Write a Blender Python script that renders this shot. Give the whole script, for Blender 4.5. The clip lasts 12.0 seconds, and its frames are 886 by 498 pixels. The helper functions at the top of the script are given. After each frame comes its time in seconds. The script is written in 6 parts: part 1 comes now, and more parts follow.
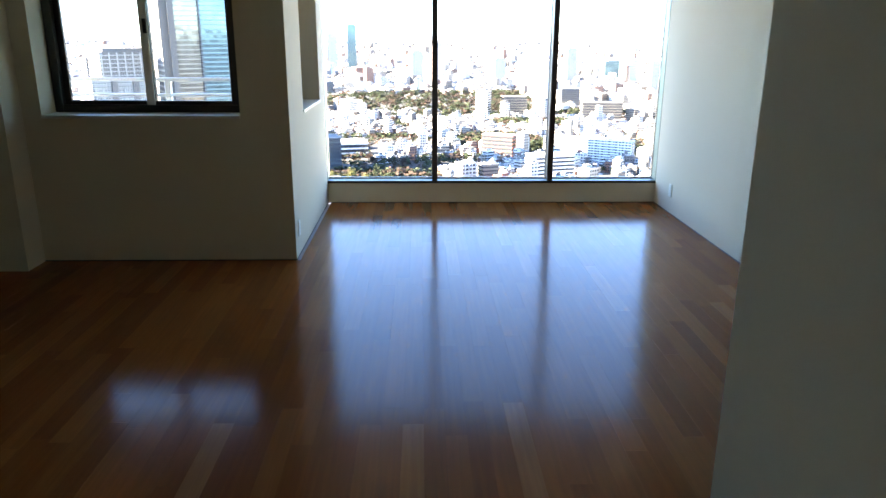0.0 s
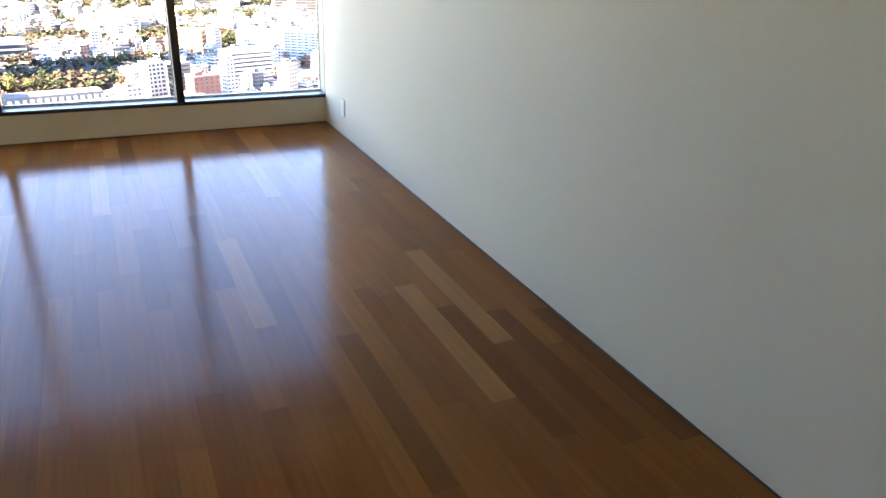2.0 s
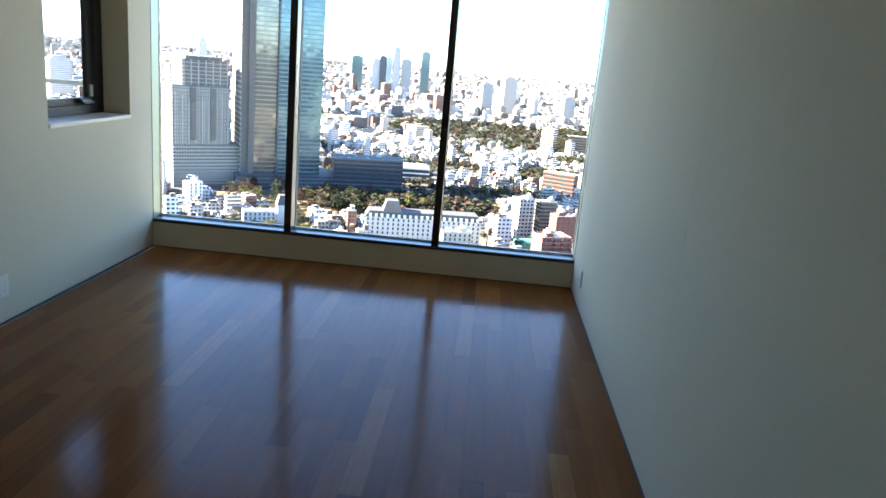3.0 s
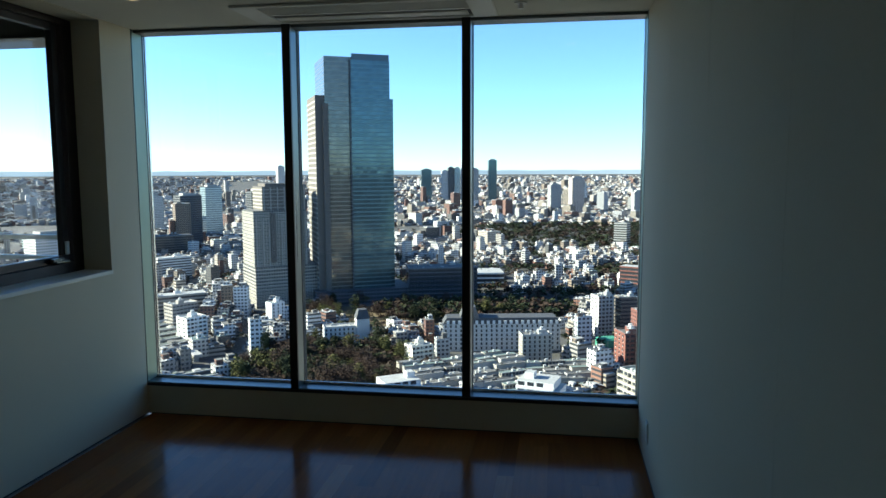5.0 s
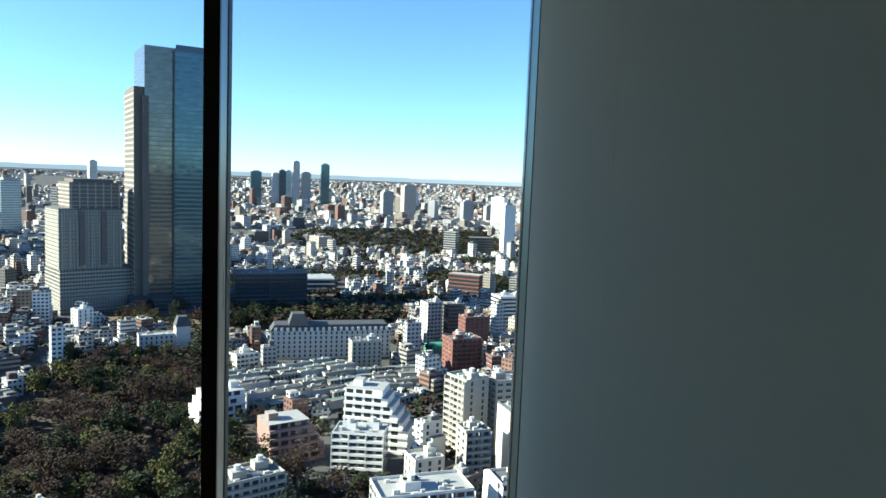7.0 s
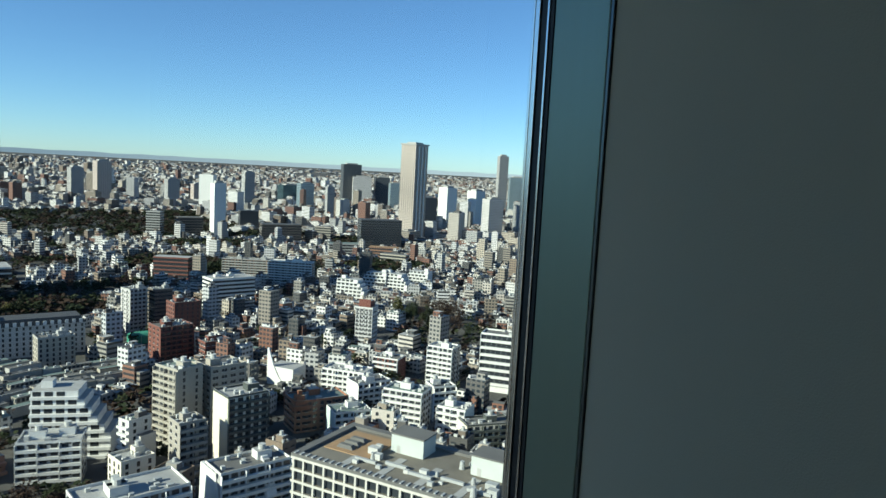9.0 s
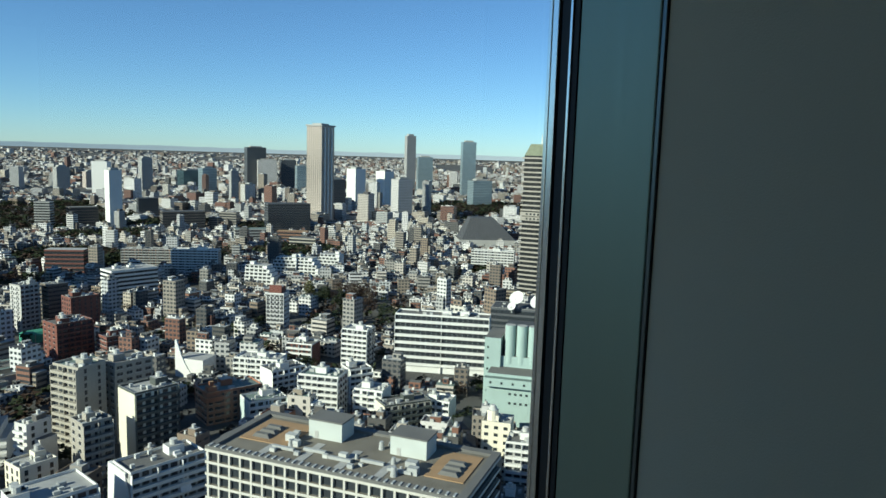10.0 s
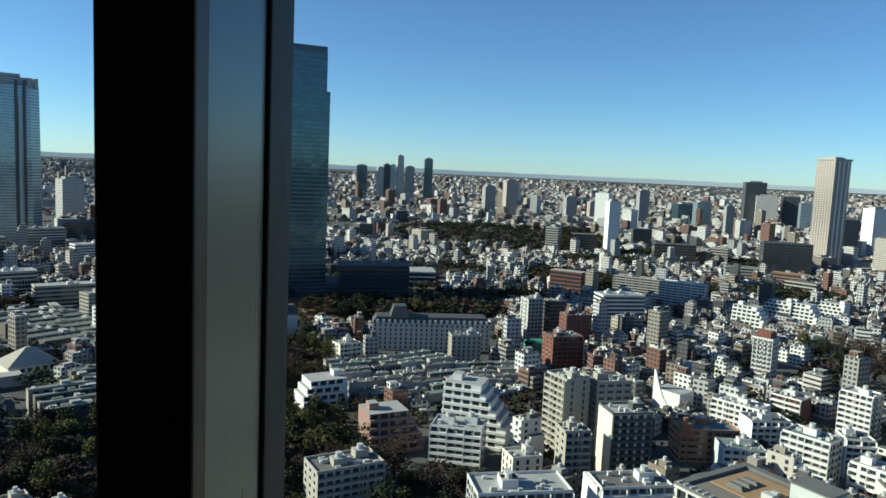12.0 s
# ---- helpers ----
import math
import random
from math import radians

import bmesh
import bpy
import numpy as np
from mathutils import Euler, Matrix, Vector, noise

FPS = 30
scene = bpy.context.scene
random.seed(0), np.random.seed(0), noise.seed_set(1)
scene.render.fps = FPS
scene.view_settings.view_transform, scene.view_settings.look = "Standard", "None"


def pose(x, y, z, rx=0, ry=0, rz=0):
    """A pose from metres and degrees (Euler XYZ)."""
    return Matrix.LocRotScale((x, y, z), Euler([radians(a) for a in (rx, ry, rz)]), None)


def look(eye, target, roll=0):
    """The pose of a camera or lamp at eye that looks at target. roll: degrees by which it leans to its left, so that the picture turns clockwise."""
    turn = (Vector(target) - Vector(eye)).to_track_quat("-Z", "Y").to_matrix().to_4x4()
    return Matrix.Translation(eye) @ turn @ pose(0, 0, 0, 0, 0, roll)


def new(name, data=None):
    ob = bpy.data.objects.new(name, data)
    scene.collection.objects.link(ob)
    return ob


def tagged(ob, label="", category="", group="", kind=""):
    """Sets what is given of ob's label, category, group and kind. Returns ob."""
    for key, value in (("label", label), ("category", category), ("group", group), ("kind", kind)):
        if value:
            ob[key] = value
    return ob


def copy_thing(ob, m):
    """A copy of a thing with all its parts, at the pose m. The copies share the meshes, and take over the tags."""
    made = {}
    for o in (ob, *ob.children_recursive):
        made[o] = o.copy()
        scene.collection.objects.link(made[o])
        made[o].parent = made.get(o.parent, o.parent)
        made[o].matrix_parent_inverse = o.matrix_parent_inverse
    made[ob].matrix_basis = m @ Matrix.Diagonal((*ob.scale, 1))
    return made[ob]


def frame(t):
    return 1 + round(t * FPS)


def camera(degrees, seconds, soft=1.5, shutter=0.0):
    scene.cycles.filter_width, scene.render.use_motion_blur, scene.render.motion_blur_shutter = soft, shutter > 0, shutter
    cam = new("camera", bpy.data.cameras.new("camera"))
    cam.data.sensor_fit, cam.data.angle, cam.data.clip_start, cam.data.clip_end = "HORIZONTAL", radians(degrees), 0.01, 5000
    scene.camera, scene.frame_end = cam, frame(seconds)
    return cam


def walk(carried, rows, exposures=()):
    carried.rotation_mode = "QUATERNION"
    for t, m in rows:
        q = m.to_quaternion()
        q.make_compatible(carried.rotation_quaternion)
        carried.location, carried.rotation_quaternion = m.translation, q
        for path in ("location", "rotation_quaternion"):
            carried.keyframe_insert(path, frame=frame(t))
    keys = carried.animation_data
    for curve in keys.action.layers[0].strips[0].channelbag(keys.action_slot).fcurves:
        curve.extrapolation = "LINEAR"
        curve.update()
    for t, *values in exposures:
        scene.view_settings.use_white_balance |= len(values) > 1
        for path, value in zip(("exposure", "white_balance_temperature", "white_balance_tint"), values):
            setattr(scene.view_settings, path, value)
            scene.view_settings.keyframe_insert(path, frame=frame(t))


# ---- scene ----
cam = camera(63.3, 12.0)
PATH = [
    (0, (0.928, -7.093, 1.612), (0.989, -5.177, 1.044), 0.3),
    (0.5, (0.927, -6.628, 1.544), (1.320, -4.786, 0.870), -1.3),
    (1, (1.149, -6.155, 1.460), (2.135, -4.601, 0.677), -0.7),
    (1.5, (1.368, -5.774, 1.424), (2.429, -4.307, 0.575), -0.1),
    (2, (1.713, -5.492, 1.451), (2.510, -3.850, 0.634), 2.3),
    (2.5, (2.159, -5.321, 1.506), (2.545, -3.491, 0.774), 3.6),
    (3, (2.540, -5.361, 1.580), (2.450, -3.425, 1.085), 5.1),
    (3.5, (2.724, -5.298, 1.661), (2.458, -3.344, 1.329), 2.6),
    (3.7, (2.724, -5.226, 1.680), (2.458, -3.255, 1.464), 2.1),
    (5.3, (2.828, -4.145, 1.657), (2.513, -2.183, 1.435), -0.6),
    (5.5, (2.842, -3.908, 1.646), (2.619, -1.938, 1.381), -2.0),
    (6, (2.843, -3.403, 1.651), (2.592, -1.439, 1.370), -1.7),
    (6.2, (2.838, -3.196, 1.660), (2.600, -1.240, 1.317), -0.8),
    (6.5, (2.833, -2.888, 1.626), (2.746, -0.905, 1.378), 0.4),
    (6.7, (2.834, -2.719, 1.627), (2.854, -0.729, 1.431), 1.4),
    (8.3, (2.718, -1.100, 1.660), (3.279, 0.809, 1.450), 1.5),
    (8.5, (2.733, -0.955, 1.660), (3.382, 0.927, 1.469), 2.0),
    (9, (2.738, -0.692, 1.660), (3.636, 1.082, 1.444), 3.1),
    (9.5, (2.720, -0.541, 1.660), (3.870, 1.075, 1.404), 1.7),
    (10, (2.707, -0.489, 1.660), (3.817, 1.154, 1.400), 1.8),
    (10.5, (2.656, -0.471, 1.660), (3.615, 1.264, 1.396), 2.1),
    (11, (2.544, -0.483, 1.660), (3.224, 1.382, 1.413), 2.5),
    (11.5, (2.501, -0.413, 1.660), (2.810, 1.548, 1.424), 2.2),
    (12, (2.404, -0.361, 1.660), (2.271, 1.623, 1.441), 2.6),
]
EXPOSURES = [(0, 5.22, 7800, 26), (0.5, 5.15, 7900, 25), (1.0, 5.5, 9000, 31), (1.5, 5.97, 9500, 34), (2.0, 5.8, 9500, 34), (2.5, 5.42, 8800, 29), (3.0, 4.38, 7800, 21), (3.5, 3.5, 6700, 13), (3.7, 3.02, 6600, 11),
             (5.5, 2.22, 6500, 10), (6.2, 2.22, 6500, 10), (6.7, 2.2, 6500, 10), (8.5, 1.38, 6450, 7), (9.5, 1.06, 6450, 6), (10.5, 0.86, 6450, 7), (11.0, 0.72, 6450, 8), (11.5, 0.75, 6450, 8), (12.0, 1.08, 6600, 8)]
walk(cam, [(t, look(eye, target, roll)) for t, eye, target, roll in PATH], exposures=EXPOSURES)

# ---- sky and sun ----
SUN_EL = radians(24)
world = bpy.data.worlds.new("sky")
scene.world = world
world.use_nodes = True
wn = world.node_tree
sky_tex = wn.nodes.new("ShaderNodeTexSky")
sky_tex.sky_type, sky_tex.sun_disc = "NISHITA", False
sky_tex.sun_elevation, sky_tex.sun_rotation = SUN_EL, radians(-93)
sky_tex.altitude, sky_tex.air_density, sky_tex.dust_density, sky_tex.ozone_density = 100, 0.75, 0.1, 5.0
air = wn.nodes.new("ShaderNodeMix")
air.data_type, air.blend_type = "RGBA", "MULTIPLY"
air.inputs[0].default_value, air.inputs[7].default_value = 1.0, (0.868, 0.972, 1.035, 1)
wn.links.new(sky_tex.outputs[0], air.inputs[6])
wn.links.new(air.outputs[2], wn.nodes["Background"].inputs[0])
wn.nodes["Background"].inputs[1].default_value = 0.083
sun = new("sun", bpy.data.lights.new("sun", "SUN"))
sun.data.energy, sun.data.angle, sun.data.color = 4.8, radians(0.55), (1.0, 0.91, 0.78)
sun.matrix_world = look((-997 * 0.915, -52 * 0.915, 407), (0, 0, 0))

# ---- materials ----
def shader(name, col=(0.8, 0.8, 0.8), rough=0.5, metal=0.0, spec=0.5):
    m = bpy.data.materials.new(name)
    m.use_nodes = True
    b = m.node_tree.nodes["Principled BSDF"]
    b.inputs["Base Color"].default_value = (*col, 1)
    b.inputs["Roughness"].default_value = rough
    b.inputs["Metallic"].default_value = metal
    b.inputs["Specular IOR Level"].default_value = spec
    return m, m.node_tree.nodes, m.node_tree.links, b


def maths(n, l, op, a, b=None, c=None):
    k = n.new("ShaderNodeMath")
    k.operation = op
    for i, v in enumerate((a, b, c)):
        if v is None:
            continue
        if isinstance(v, (int, float)):
            k.inputs[i].default_value = v
        else:
            l.new(v, k.inputs[i])
    return k.outputs[0]


def mixcol(n, l, fac, a, b, mode="MIX"):
    k = n.new("ShaderNodeMix")
    k.data_type, k.blend_type = "RGBA", mode
    for i, v in ((0, fac), (6, a), (7, b)):
        if isinstance(v, (int, float)):
            k.inputs[i].default_value = v
        elif isinstance(v, tuple):
            k.inputs[i].default_value = (*v, 1)
        else:
            l.new(v, k.inputs[i])
    return k.outputs[2]


def noise_tex(n, l, scale, detail=4, coord="Object", stretch=None):
    c = n.new("ShaderNodeTexCoord").outputs[coord]
    if stretch:
        mp = n.new("ShaderNodeMapping")
        mp.inputs["Scale"].default_value = stretch
        l.new(c, mp.inputs["Vector"])
        c = mp.outputs[0]
    t = n.new("ShaderNodeTexNoise")
    t.inputs["Scale"].default_value, t.inputs["Detail"].default_value = scale, detail
    l.new(c, t.inputs["Vector"])
    return t.outputs["Fac"]


def ramp(n, l, fac, stops, constant=False):
    r = n.new("ShaderNodeValToRGB")
    if constant:
        r.color_ramp.interpolation = "CONSTANT"
    e = r.color_ramp.elements
    while len(e) < len(stops):
        e.new(0.5)
    for el, (p, c) in zip(e, stops):
        el.position, el.color = p, (*c, 1)
    l.new(fac, r.inputs[0])
    return r.outputs[0]


def bump(n, l, b, height, strength, dist):
    k = n.new("ShaderNodeBump")
    k.inputs["Strength"].default_value, k.inputs["Distance"].default_value = strength, dist
    l.new(height, k.inputs["Height"])
    l.new(k.outputs[0], b.inputs["Normal"])


def painted(name, col, rough, var=0.06, grain=400.0, depth=0.0006, big=1.3, spec=0.5):
    """Paint, paper or plaster: a fine grain and a slow change of tone."""
    m, n, l, b = shader(name, col, rough)
    slow = noise_tex(n, l, big, 3)
    c = mixcol(n, l, slow, tuple(v * (1 - var) for v in col), tuple(min(1, v * (1 + var)) for v in col))
    l.new(c, b.inputs["Base Color"])
    bump(n, l, b, noise_tex(n, l, grain, 3), 0.35, depth)
    b.inputs["Specular IOR Level"].default_value = spec
    return m


def metal_mat(name, col, rough, metal=0.8):
    m, n, l, b = shader(name, col, rough, metal)
    streak = noise_tex(n, l, 60, 3, stretch=(1, 1, 0.02))
    l.new(maths(n, l, "MULTIPLY_ADD", streak, 0.14, rough - 0.07), b.inputs["Roughness"])
    return m


def facade(name, cols, win=(0.03, 0.04, 0.05), bay=3.0, floor_h=3.2, wf=0.55, hf=0.45, rough=0.75, var=0.12, by_object=False, win_rough=0.12, lean=0.0, metal=0.0):
    """Walls whose windows repeat every bay and storey (the map is in metres)."""
    m, n, l, b = shader(name, cols[0], rough, metal)
    uv = n.new("ShaderNodeSeparateXYZ")
    l.new(n.new("ShaderNodeTexCoord").outputs["UV"], uv.inputs[0])
    fu = maths(n, l, "FRACT", maths(n, l, "DIVIDE", uv.outputs[0], bay))
    fv = maths(n, l, "FRACT", maths(n, l, "DIVIDE", uv.outputs[1], floor_h))
    a = maths(n, l, "LESS_THAN", maths(n, l, "ABSOLUTE", maths(n, l, "SUBTRACT", fu, 0.5)), wf / 2)
    c = maths(n, l, "LESS_THAN", maths(n, l, "ABSOLUTE", maths(n, l, "SUBTRACT", fv, 0.52)), hf / 2)
    mask = maths(n, l, "MULTIPLY", a, c)
    if by_object:
        rnd = n.new("ShaderNodeObjectInfo").outputs["Random"]
    else:
        rnd = n.new("ShaderNodeNewGeometry").outputs["Random Per Island"]
    col = ramp(n, l, rnd, [(i / len(cols), q) for i, q in enumerate(cols)], True)
    grime = noise_tex(n, l, 0.16, 4)
    col = mixcol(n, l, grime, mixcol(n, l, 1.0, col, (1 - var, 1 - var, 1 - var), "MULTIPLY"), col)
    if lean:
        cell = n.new("ShaderNodeCombineXYZ")
        l.new(maths(n, l, "FLOOR", maths(n, l, "DIVIDE", uv.outputs[0], bay * 2)), cell.inputs[0])
        l.new(maths(n, l, "FLOOR", maths(n, l, "DIVIDE", uv.outputs[1], floor_h)), cell.inputs[1])
        white = n.new("ShaderNodeTexWhiteNoise")
        l.new(cell.outputs[0], white.inputs["Vector"])
        off = n.new("ShaderNodeVectorMath")
        off.operation = "MULTIPLY_ADD"
        off.inputs[1].default_value, off.inputs[2].default_value = (lean,) * 3, (-lean / 2,) * 3
        l.new(white.outputs["Color"], off.inputs[0])
        add = n.new("ShaderNodeVectorMath")
        l.new(n.new("ShaderNodeNewGeometry").outputs["Normal"], add.inputs[0])
        l.new(off.outputs[0], add.inputs[1])
        unit = n.new("ShaderNodeVectorMath")
        unit.operation = "NORMALIZE"
        l.new(add.outputs[0], unit.inputs[0])
        l.new(unit.outputs[0], b.inputs["Normal"])
        # random tone per pane: patchy reflections put into the window colour
        reflected_tone = maths(n, l, "MULTIPLY_ADD", maths(n, l, "POWER", white.outputs["Value"], 3.0), 0.6, 0.72)
        win = mixcol(n, l, 1.0, mixcol(n, l, reflected_tone, (0, 0, 0), win), tuple(v * 2 for v in (0.5, 0.5, 0.5)), "MULTIPLY")
    l.new(mixcol(n, l, mask, col, win), b.inputs["Base Color"])
    l.new(maths(n, l, "MULTIPLY_ADD", mask, win_rough - rough, rough), b.inputs["Roughness"])
    return m


WALLPAPER = painted("wallpaper", (0.595, 0.53, 0.40), 0.85, 0.03, 500, 0.0008, spec=0.15)
CEILING = painted("ceiling_paper", (0.66, 0.63, 0.54), 0.85, 0.02, 420, 0.001, spec=0.2)
PLASTIC = painted("white_plastic", (0.66, 0.645, 0.57), 0.35, 0.02, 200, 0.0001)
SLOT = painted("dark_slot", (0.03, 0.03, 0.03), 0.6)
BRONZE = metal_mat("dark_bronze", (0.042, 0.032, 0.029), 0.42, 0.5)
ALU = metal_mat("grey_anodised", (0.13, 0.15, 0.152), 0.30, 0.75)
JAMB = metal_mat("satin_jamb_metal", (0.27, 0.33, 0.265), 0.42, 0.6)
ALU_LIGHT = metal_mat("pale_aluminium", (0.80, 0.79, 0.76), 0.5, 0.25)
BRIGHT_ALU = metal_mat("bright_aluminium", (0.92, 0.91, 0.88), 0.22, 1.0)
RUBBER = painted("black_rubber", (0.012, 0.013, 0.014), 0.6)
CONCRETE = painted("concrete", (0.42, 0.41, 0.39), 0.85, 0.15, 30, 0.004, 0.4)


def glass_mat():
    m, n, l, b = shader("tinted_glass")
    n.remove(b)
    clear, gloss, mix = n.new("ShaderNodeBsdfTransparent"), n.new("ShaderNodeBsdfGlossy"), n.new("ShaderNodeMixShader")
    clear.inputs[0].default_value = (0.855, 0.912, 0.90, 1)
    gloss.inputs["Roughness"].default_value = 0.0
    fr = n.new("ShaderNodeLayerWeight")
    fr.inputs["Blend"].default_value = 0.5
    l.new(maths(n, l, "MULTIPLY_ADD", maths(n, l, "POWER", fr.outputs["Facing"], 4.0), 0.35, 0.03), mix.inputs[0])
    l.new(clear.outputs[0], mix.inputs[1])
    l.new(gloss.outputs[0], mix.inputs[2])
    l.new(mix.outputs[0], n["Material Output"].inputs[0])
    return m


GLASS = glass_mat()


def wood_mat(name, tones):
    m, n, l, b = shader(name, tones[0], 0.2, 0.0, 0.14)
    rnd = n.new("ShaderNodeObjectInfo").outputs["Random"]
    isl = n.new("ShaderNodeNewGeometry").outputs["Random Per Island"]
    pick = maths(n, l, "FRACT", maths(n, l, "ADD", rnd, isl))
    col = ramp(n, l, pick, [(i / len(tones), t) for i, t in enumerate(tones)], False)
    shift = n.new("ShaderNodeCombineXYZ")
    l.new(maths(n, l, "MULTIPLY", pick, 37.0), shift.inputs[0])
    geo = n.new("ShaderNodeNewGeometry").outputs["Position"]
    add = n.new("ShaderNodeVectorMath")
    l.new(geo, add.inputs[0])
    l.new(shift.outputs[0], add.inputs[1])
    mp = n.new("ShaderNodeMapping")
    mp.inputs["Scale"].default_value = (55, 2.2, 10)
    l.new(add.outputs[0], mp.inputs[0])
    grain = n.new("ShaderNodeTexNoise")
    grain.inputs["Scale"].default_value, grain.inputs["Detail"].default_value = 1.0, 6
    l.new(mp.outputs[0], grain.inputs["Vector"])
    g = grain.outputs["Fac"]
    col = mixcol(n, l, maths(n, l, "MULTIPLY", g, 0.55), col, (0.06, 0.018, 0.005))
    l.new(col, b.inputs["Base Color"])
    l.new(maths(n, l, "MULTIPLY_ADD", g, 0.12, 0.095), b.inputs["Roughness"])
    bump(n, l, b, g, 0.10, 0.0006)
    return m


WOOD = wood_mat("plank_wood", [(0.275, 0.088, 0.019), (0.325, 0.110, 0.025), (0.230, 0.069, 0.015), (0.300, 0.098, 0.022), (0.350, 0.124, 0.030), (0.250, 0.078, 0.017)])
WOOD_PALE = wood_mat("pale_plank_wood", [(0.40, 0.168, 0.052), (0.42, 0.180, 0.058)])
WOOD_DARK = wood_mat("dark_plank_wood", [(0.185, 0.056, 0.012), (0.205, 0.064, 0.014)])


def glow_mat():
    m, n, l, b = shader("lamp_glow", (0.9, 0.8, 0.6), 0.5)
    b.inputs["Emission Color"].default_value = (1.0, 0.74, 0.42, 1)
    b.inputs["Emission Strength"].default_value = 0.5
    return m


GLOW = glow_mat()

# city materials
WHITES = [(0.56, 0.56, 0.54), (0.66, 0.65, 0.62), (0.36, 0.355, 0.34), (0.54, 0.51, 0.45), (0.42, 0.43, 0.43)]
MIXED = [(0.56, 0.55, 0.52), (0.24, 0.21, 0.175), (0.64, 0.63, 0.61), (0.15, 0.12, 0.095), (0.40, 0.35, 0.285), (0.10, 0.095, 0.09), (0.58, 0.57, 0.55),
         (0.16, 0.07, 0.045), (0.25, 0.21, 0.165), (0.34, 0.34, 0.33), (0.07, 0.068, 0.065), (0.46, 0.42, 0.37), (0.19, 0.09, 0.06), (0.26, 0.245, 0.22), (0.14, 0.065, 0.045), (0.20, 0.15, 0.11)]
F_MIX = facade("town_walls", MIXED, bay=3.0, floor_h=3.0, wf=0.62, hf=0.5)
F_MIX2 = facade("town_walls_banded", MIXED[::-1], bay=40, floor_h=3.1, wf=0.97, hf=0.46, win=(0.04, 0.045, 0.05))
F_BEIGE_D = facade("grey_beige_tile", [(0.27, 0.25, 0.21), (0.25, 0.235, 0.20)], bay=2.4, floor_h=3.4, wf=0.66, hf=0.6)
F_OBJ = facade("house_walls", MIXED, bay=3.4, floor_h=3.0, wf=0.0, hf=0.0, by_object=True)
F_WHITE = facade("white_render", WHITES, bay=3.2, floor_h=3.1, wf=0.62, hf=0.48)
F_GREY = facade("grey_render", [(0.40, 0.40, 0.39), (0.5, 0.49, 0.47), (0.33, 0.33, 0.33)], bay=2.6, floor_h=3.2, wf=0.55, hf=0.45)
F_BROWN = facade("brown_tile", [(0.26, 0.12, 0.08), (0.30, 0.16, 0.10), (0.34, 0.21, 0.15)], bay=3.0, floor_h=3.1, wf=0.5, hf=0.4)
F_TAN = facade("tan_panel", [(0.50, 0.43, 0.38), (0.48, 0.415, 0.37)], bay=5.0, floor_h=3.3, wf=0.7, hf=0.6, win=(0.16, 0.14, 0.13))
F_GLASS = facade("curtain_wall", [(0.20, 0.19, 0.165), (0.205, 0.195, 0.17)], win=(0.165, 0.16, 0.14), bay=1.8, floor_h=4.3, wf=0.9, hf=0.72, rough=0.3, win_rough=0.07, var=0.25, lean=0.012, metal=0.62)
F_GLASS2 = facade("blue_curtain_wall", [(0.105, 0.17, 0.19), (0.11, 0.175, 0.195)], win=(0.075, 0.135, 0.155), bay=1.8, floor_h=4.2, wf=0.92, hf=0.68, rough=0.3, win_rough=0.07, var=0.25, lean=0.012, metal=0.62)
# curtain wall paled towards blue: distance haze put into the colour
F_GLASS_HAZE = facade("haze_paled_curtain_wall", [(0.33, 0.41, 0.44), (0.335, 0.415, 0.445)], win=(0.23, 0.31, 0.345), bay=1.8, floor_h=4.2, wf=0.9, hf=0.66, rough=0.3, win_rough=0.08, var=0.2, lean=0.012, metal=0.45)
F_DARK = facade("dark_tower", [(0.055, 0.062, 0.068), (0.075, 0.082, 0.09), (0.045, 0.056, 0.062)], bay=3, floor_h=3.8, wf=0.8, hf=0.55, win=(0.03, 0.04, 0.05))
F_MINT = facade("mint_panel", [(0.285, 0.38, 0.355), (0.295, 0.39, 0.365)], wf=0.0, hf=0.0)
PANE = shader("far_pane", (0.03, 0.036, 0.042), 0.1)[0]
PANE_BLUE = shader("far_blue_pane", (0.05, 0.075, 0.09), 0.08)[0]
R_CONC = painted("roof_concrete", (0.122, 0.12, 0.113), 0.9, 0.3, 2, 0.01, 0.12)
R_PALE = painted("roof_pale", (0.32, 0.32, 0.305), 0.9, 0.2, 2, 0.01, 0.15)
R_GREEN = painted("roof_green", (0.13, 0.175, 0.158), 0.85, 0.25, 2, 0.01, 0.12)
R_DARK = painted("roof_slate", (0.055, 0.058, 0.062), 0.8, 0.3, 3, 0.01, 0.2)
R_BROWN = painted("roof_deck_brown", (0.30, 0.19, 0.10), 0.9, 0.25, 2, 0.01, 0.2)
STEEL = painted("plant_steel", (0.34, 0.35, 0.34), 0.5, 0.2, 3, 0.01, 0.5)
BEIGE_R = painted("beige_concrete", (0.33, 0.305, 0.255), 0.85, 0.12, 2, 0.01, 0.2)
CREAM = painted("cream_render", (0.66, 0.61, 0.49), 0.85, 0.12, 2, 0.01, 0.2)
WHITE_R = painted("white_concrete", (0.62, 0.62, 0.59), 0.85, 0.12, 2, 0.01, 0.2)
GREY_R = painted("grey_concrete", (0.33, 0.33, 0.31), 0.85, 0.2, 2, 0.01, 0.2)
PINK_R = painted("pink_render", (0.27, 0.165, 0.135), 0.85, 0.15, 2, 0.01, 0.2)
BRICK_R = painted("brick_tile", (0.145, 0.052, 0.038), 0.85, 0.25, 2, 0.01, 0.2)
ORANGE_R = painted("orange_tile", (0.30, 0.12, 0.065), 0.85, 0.25, 2, 0.01, 0.2)
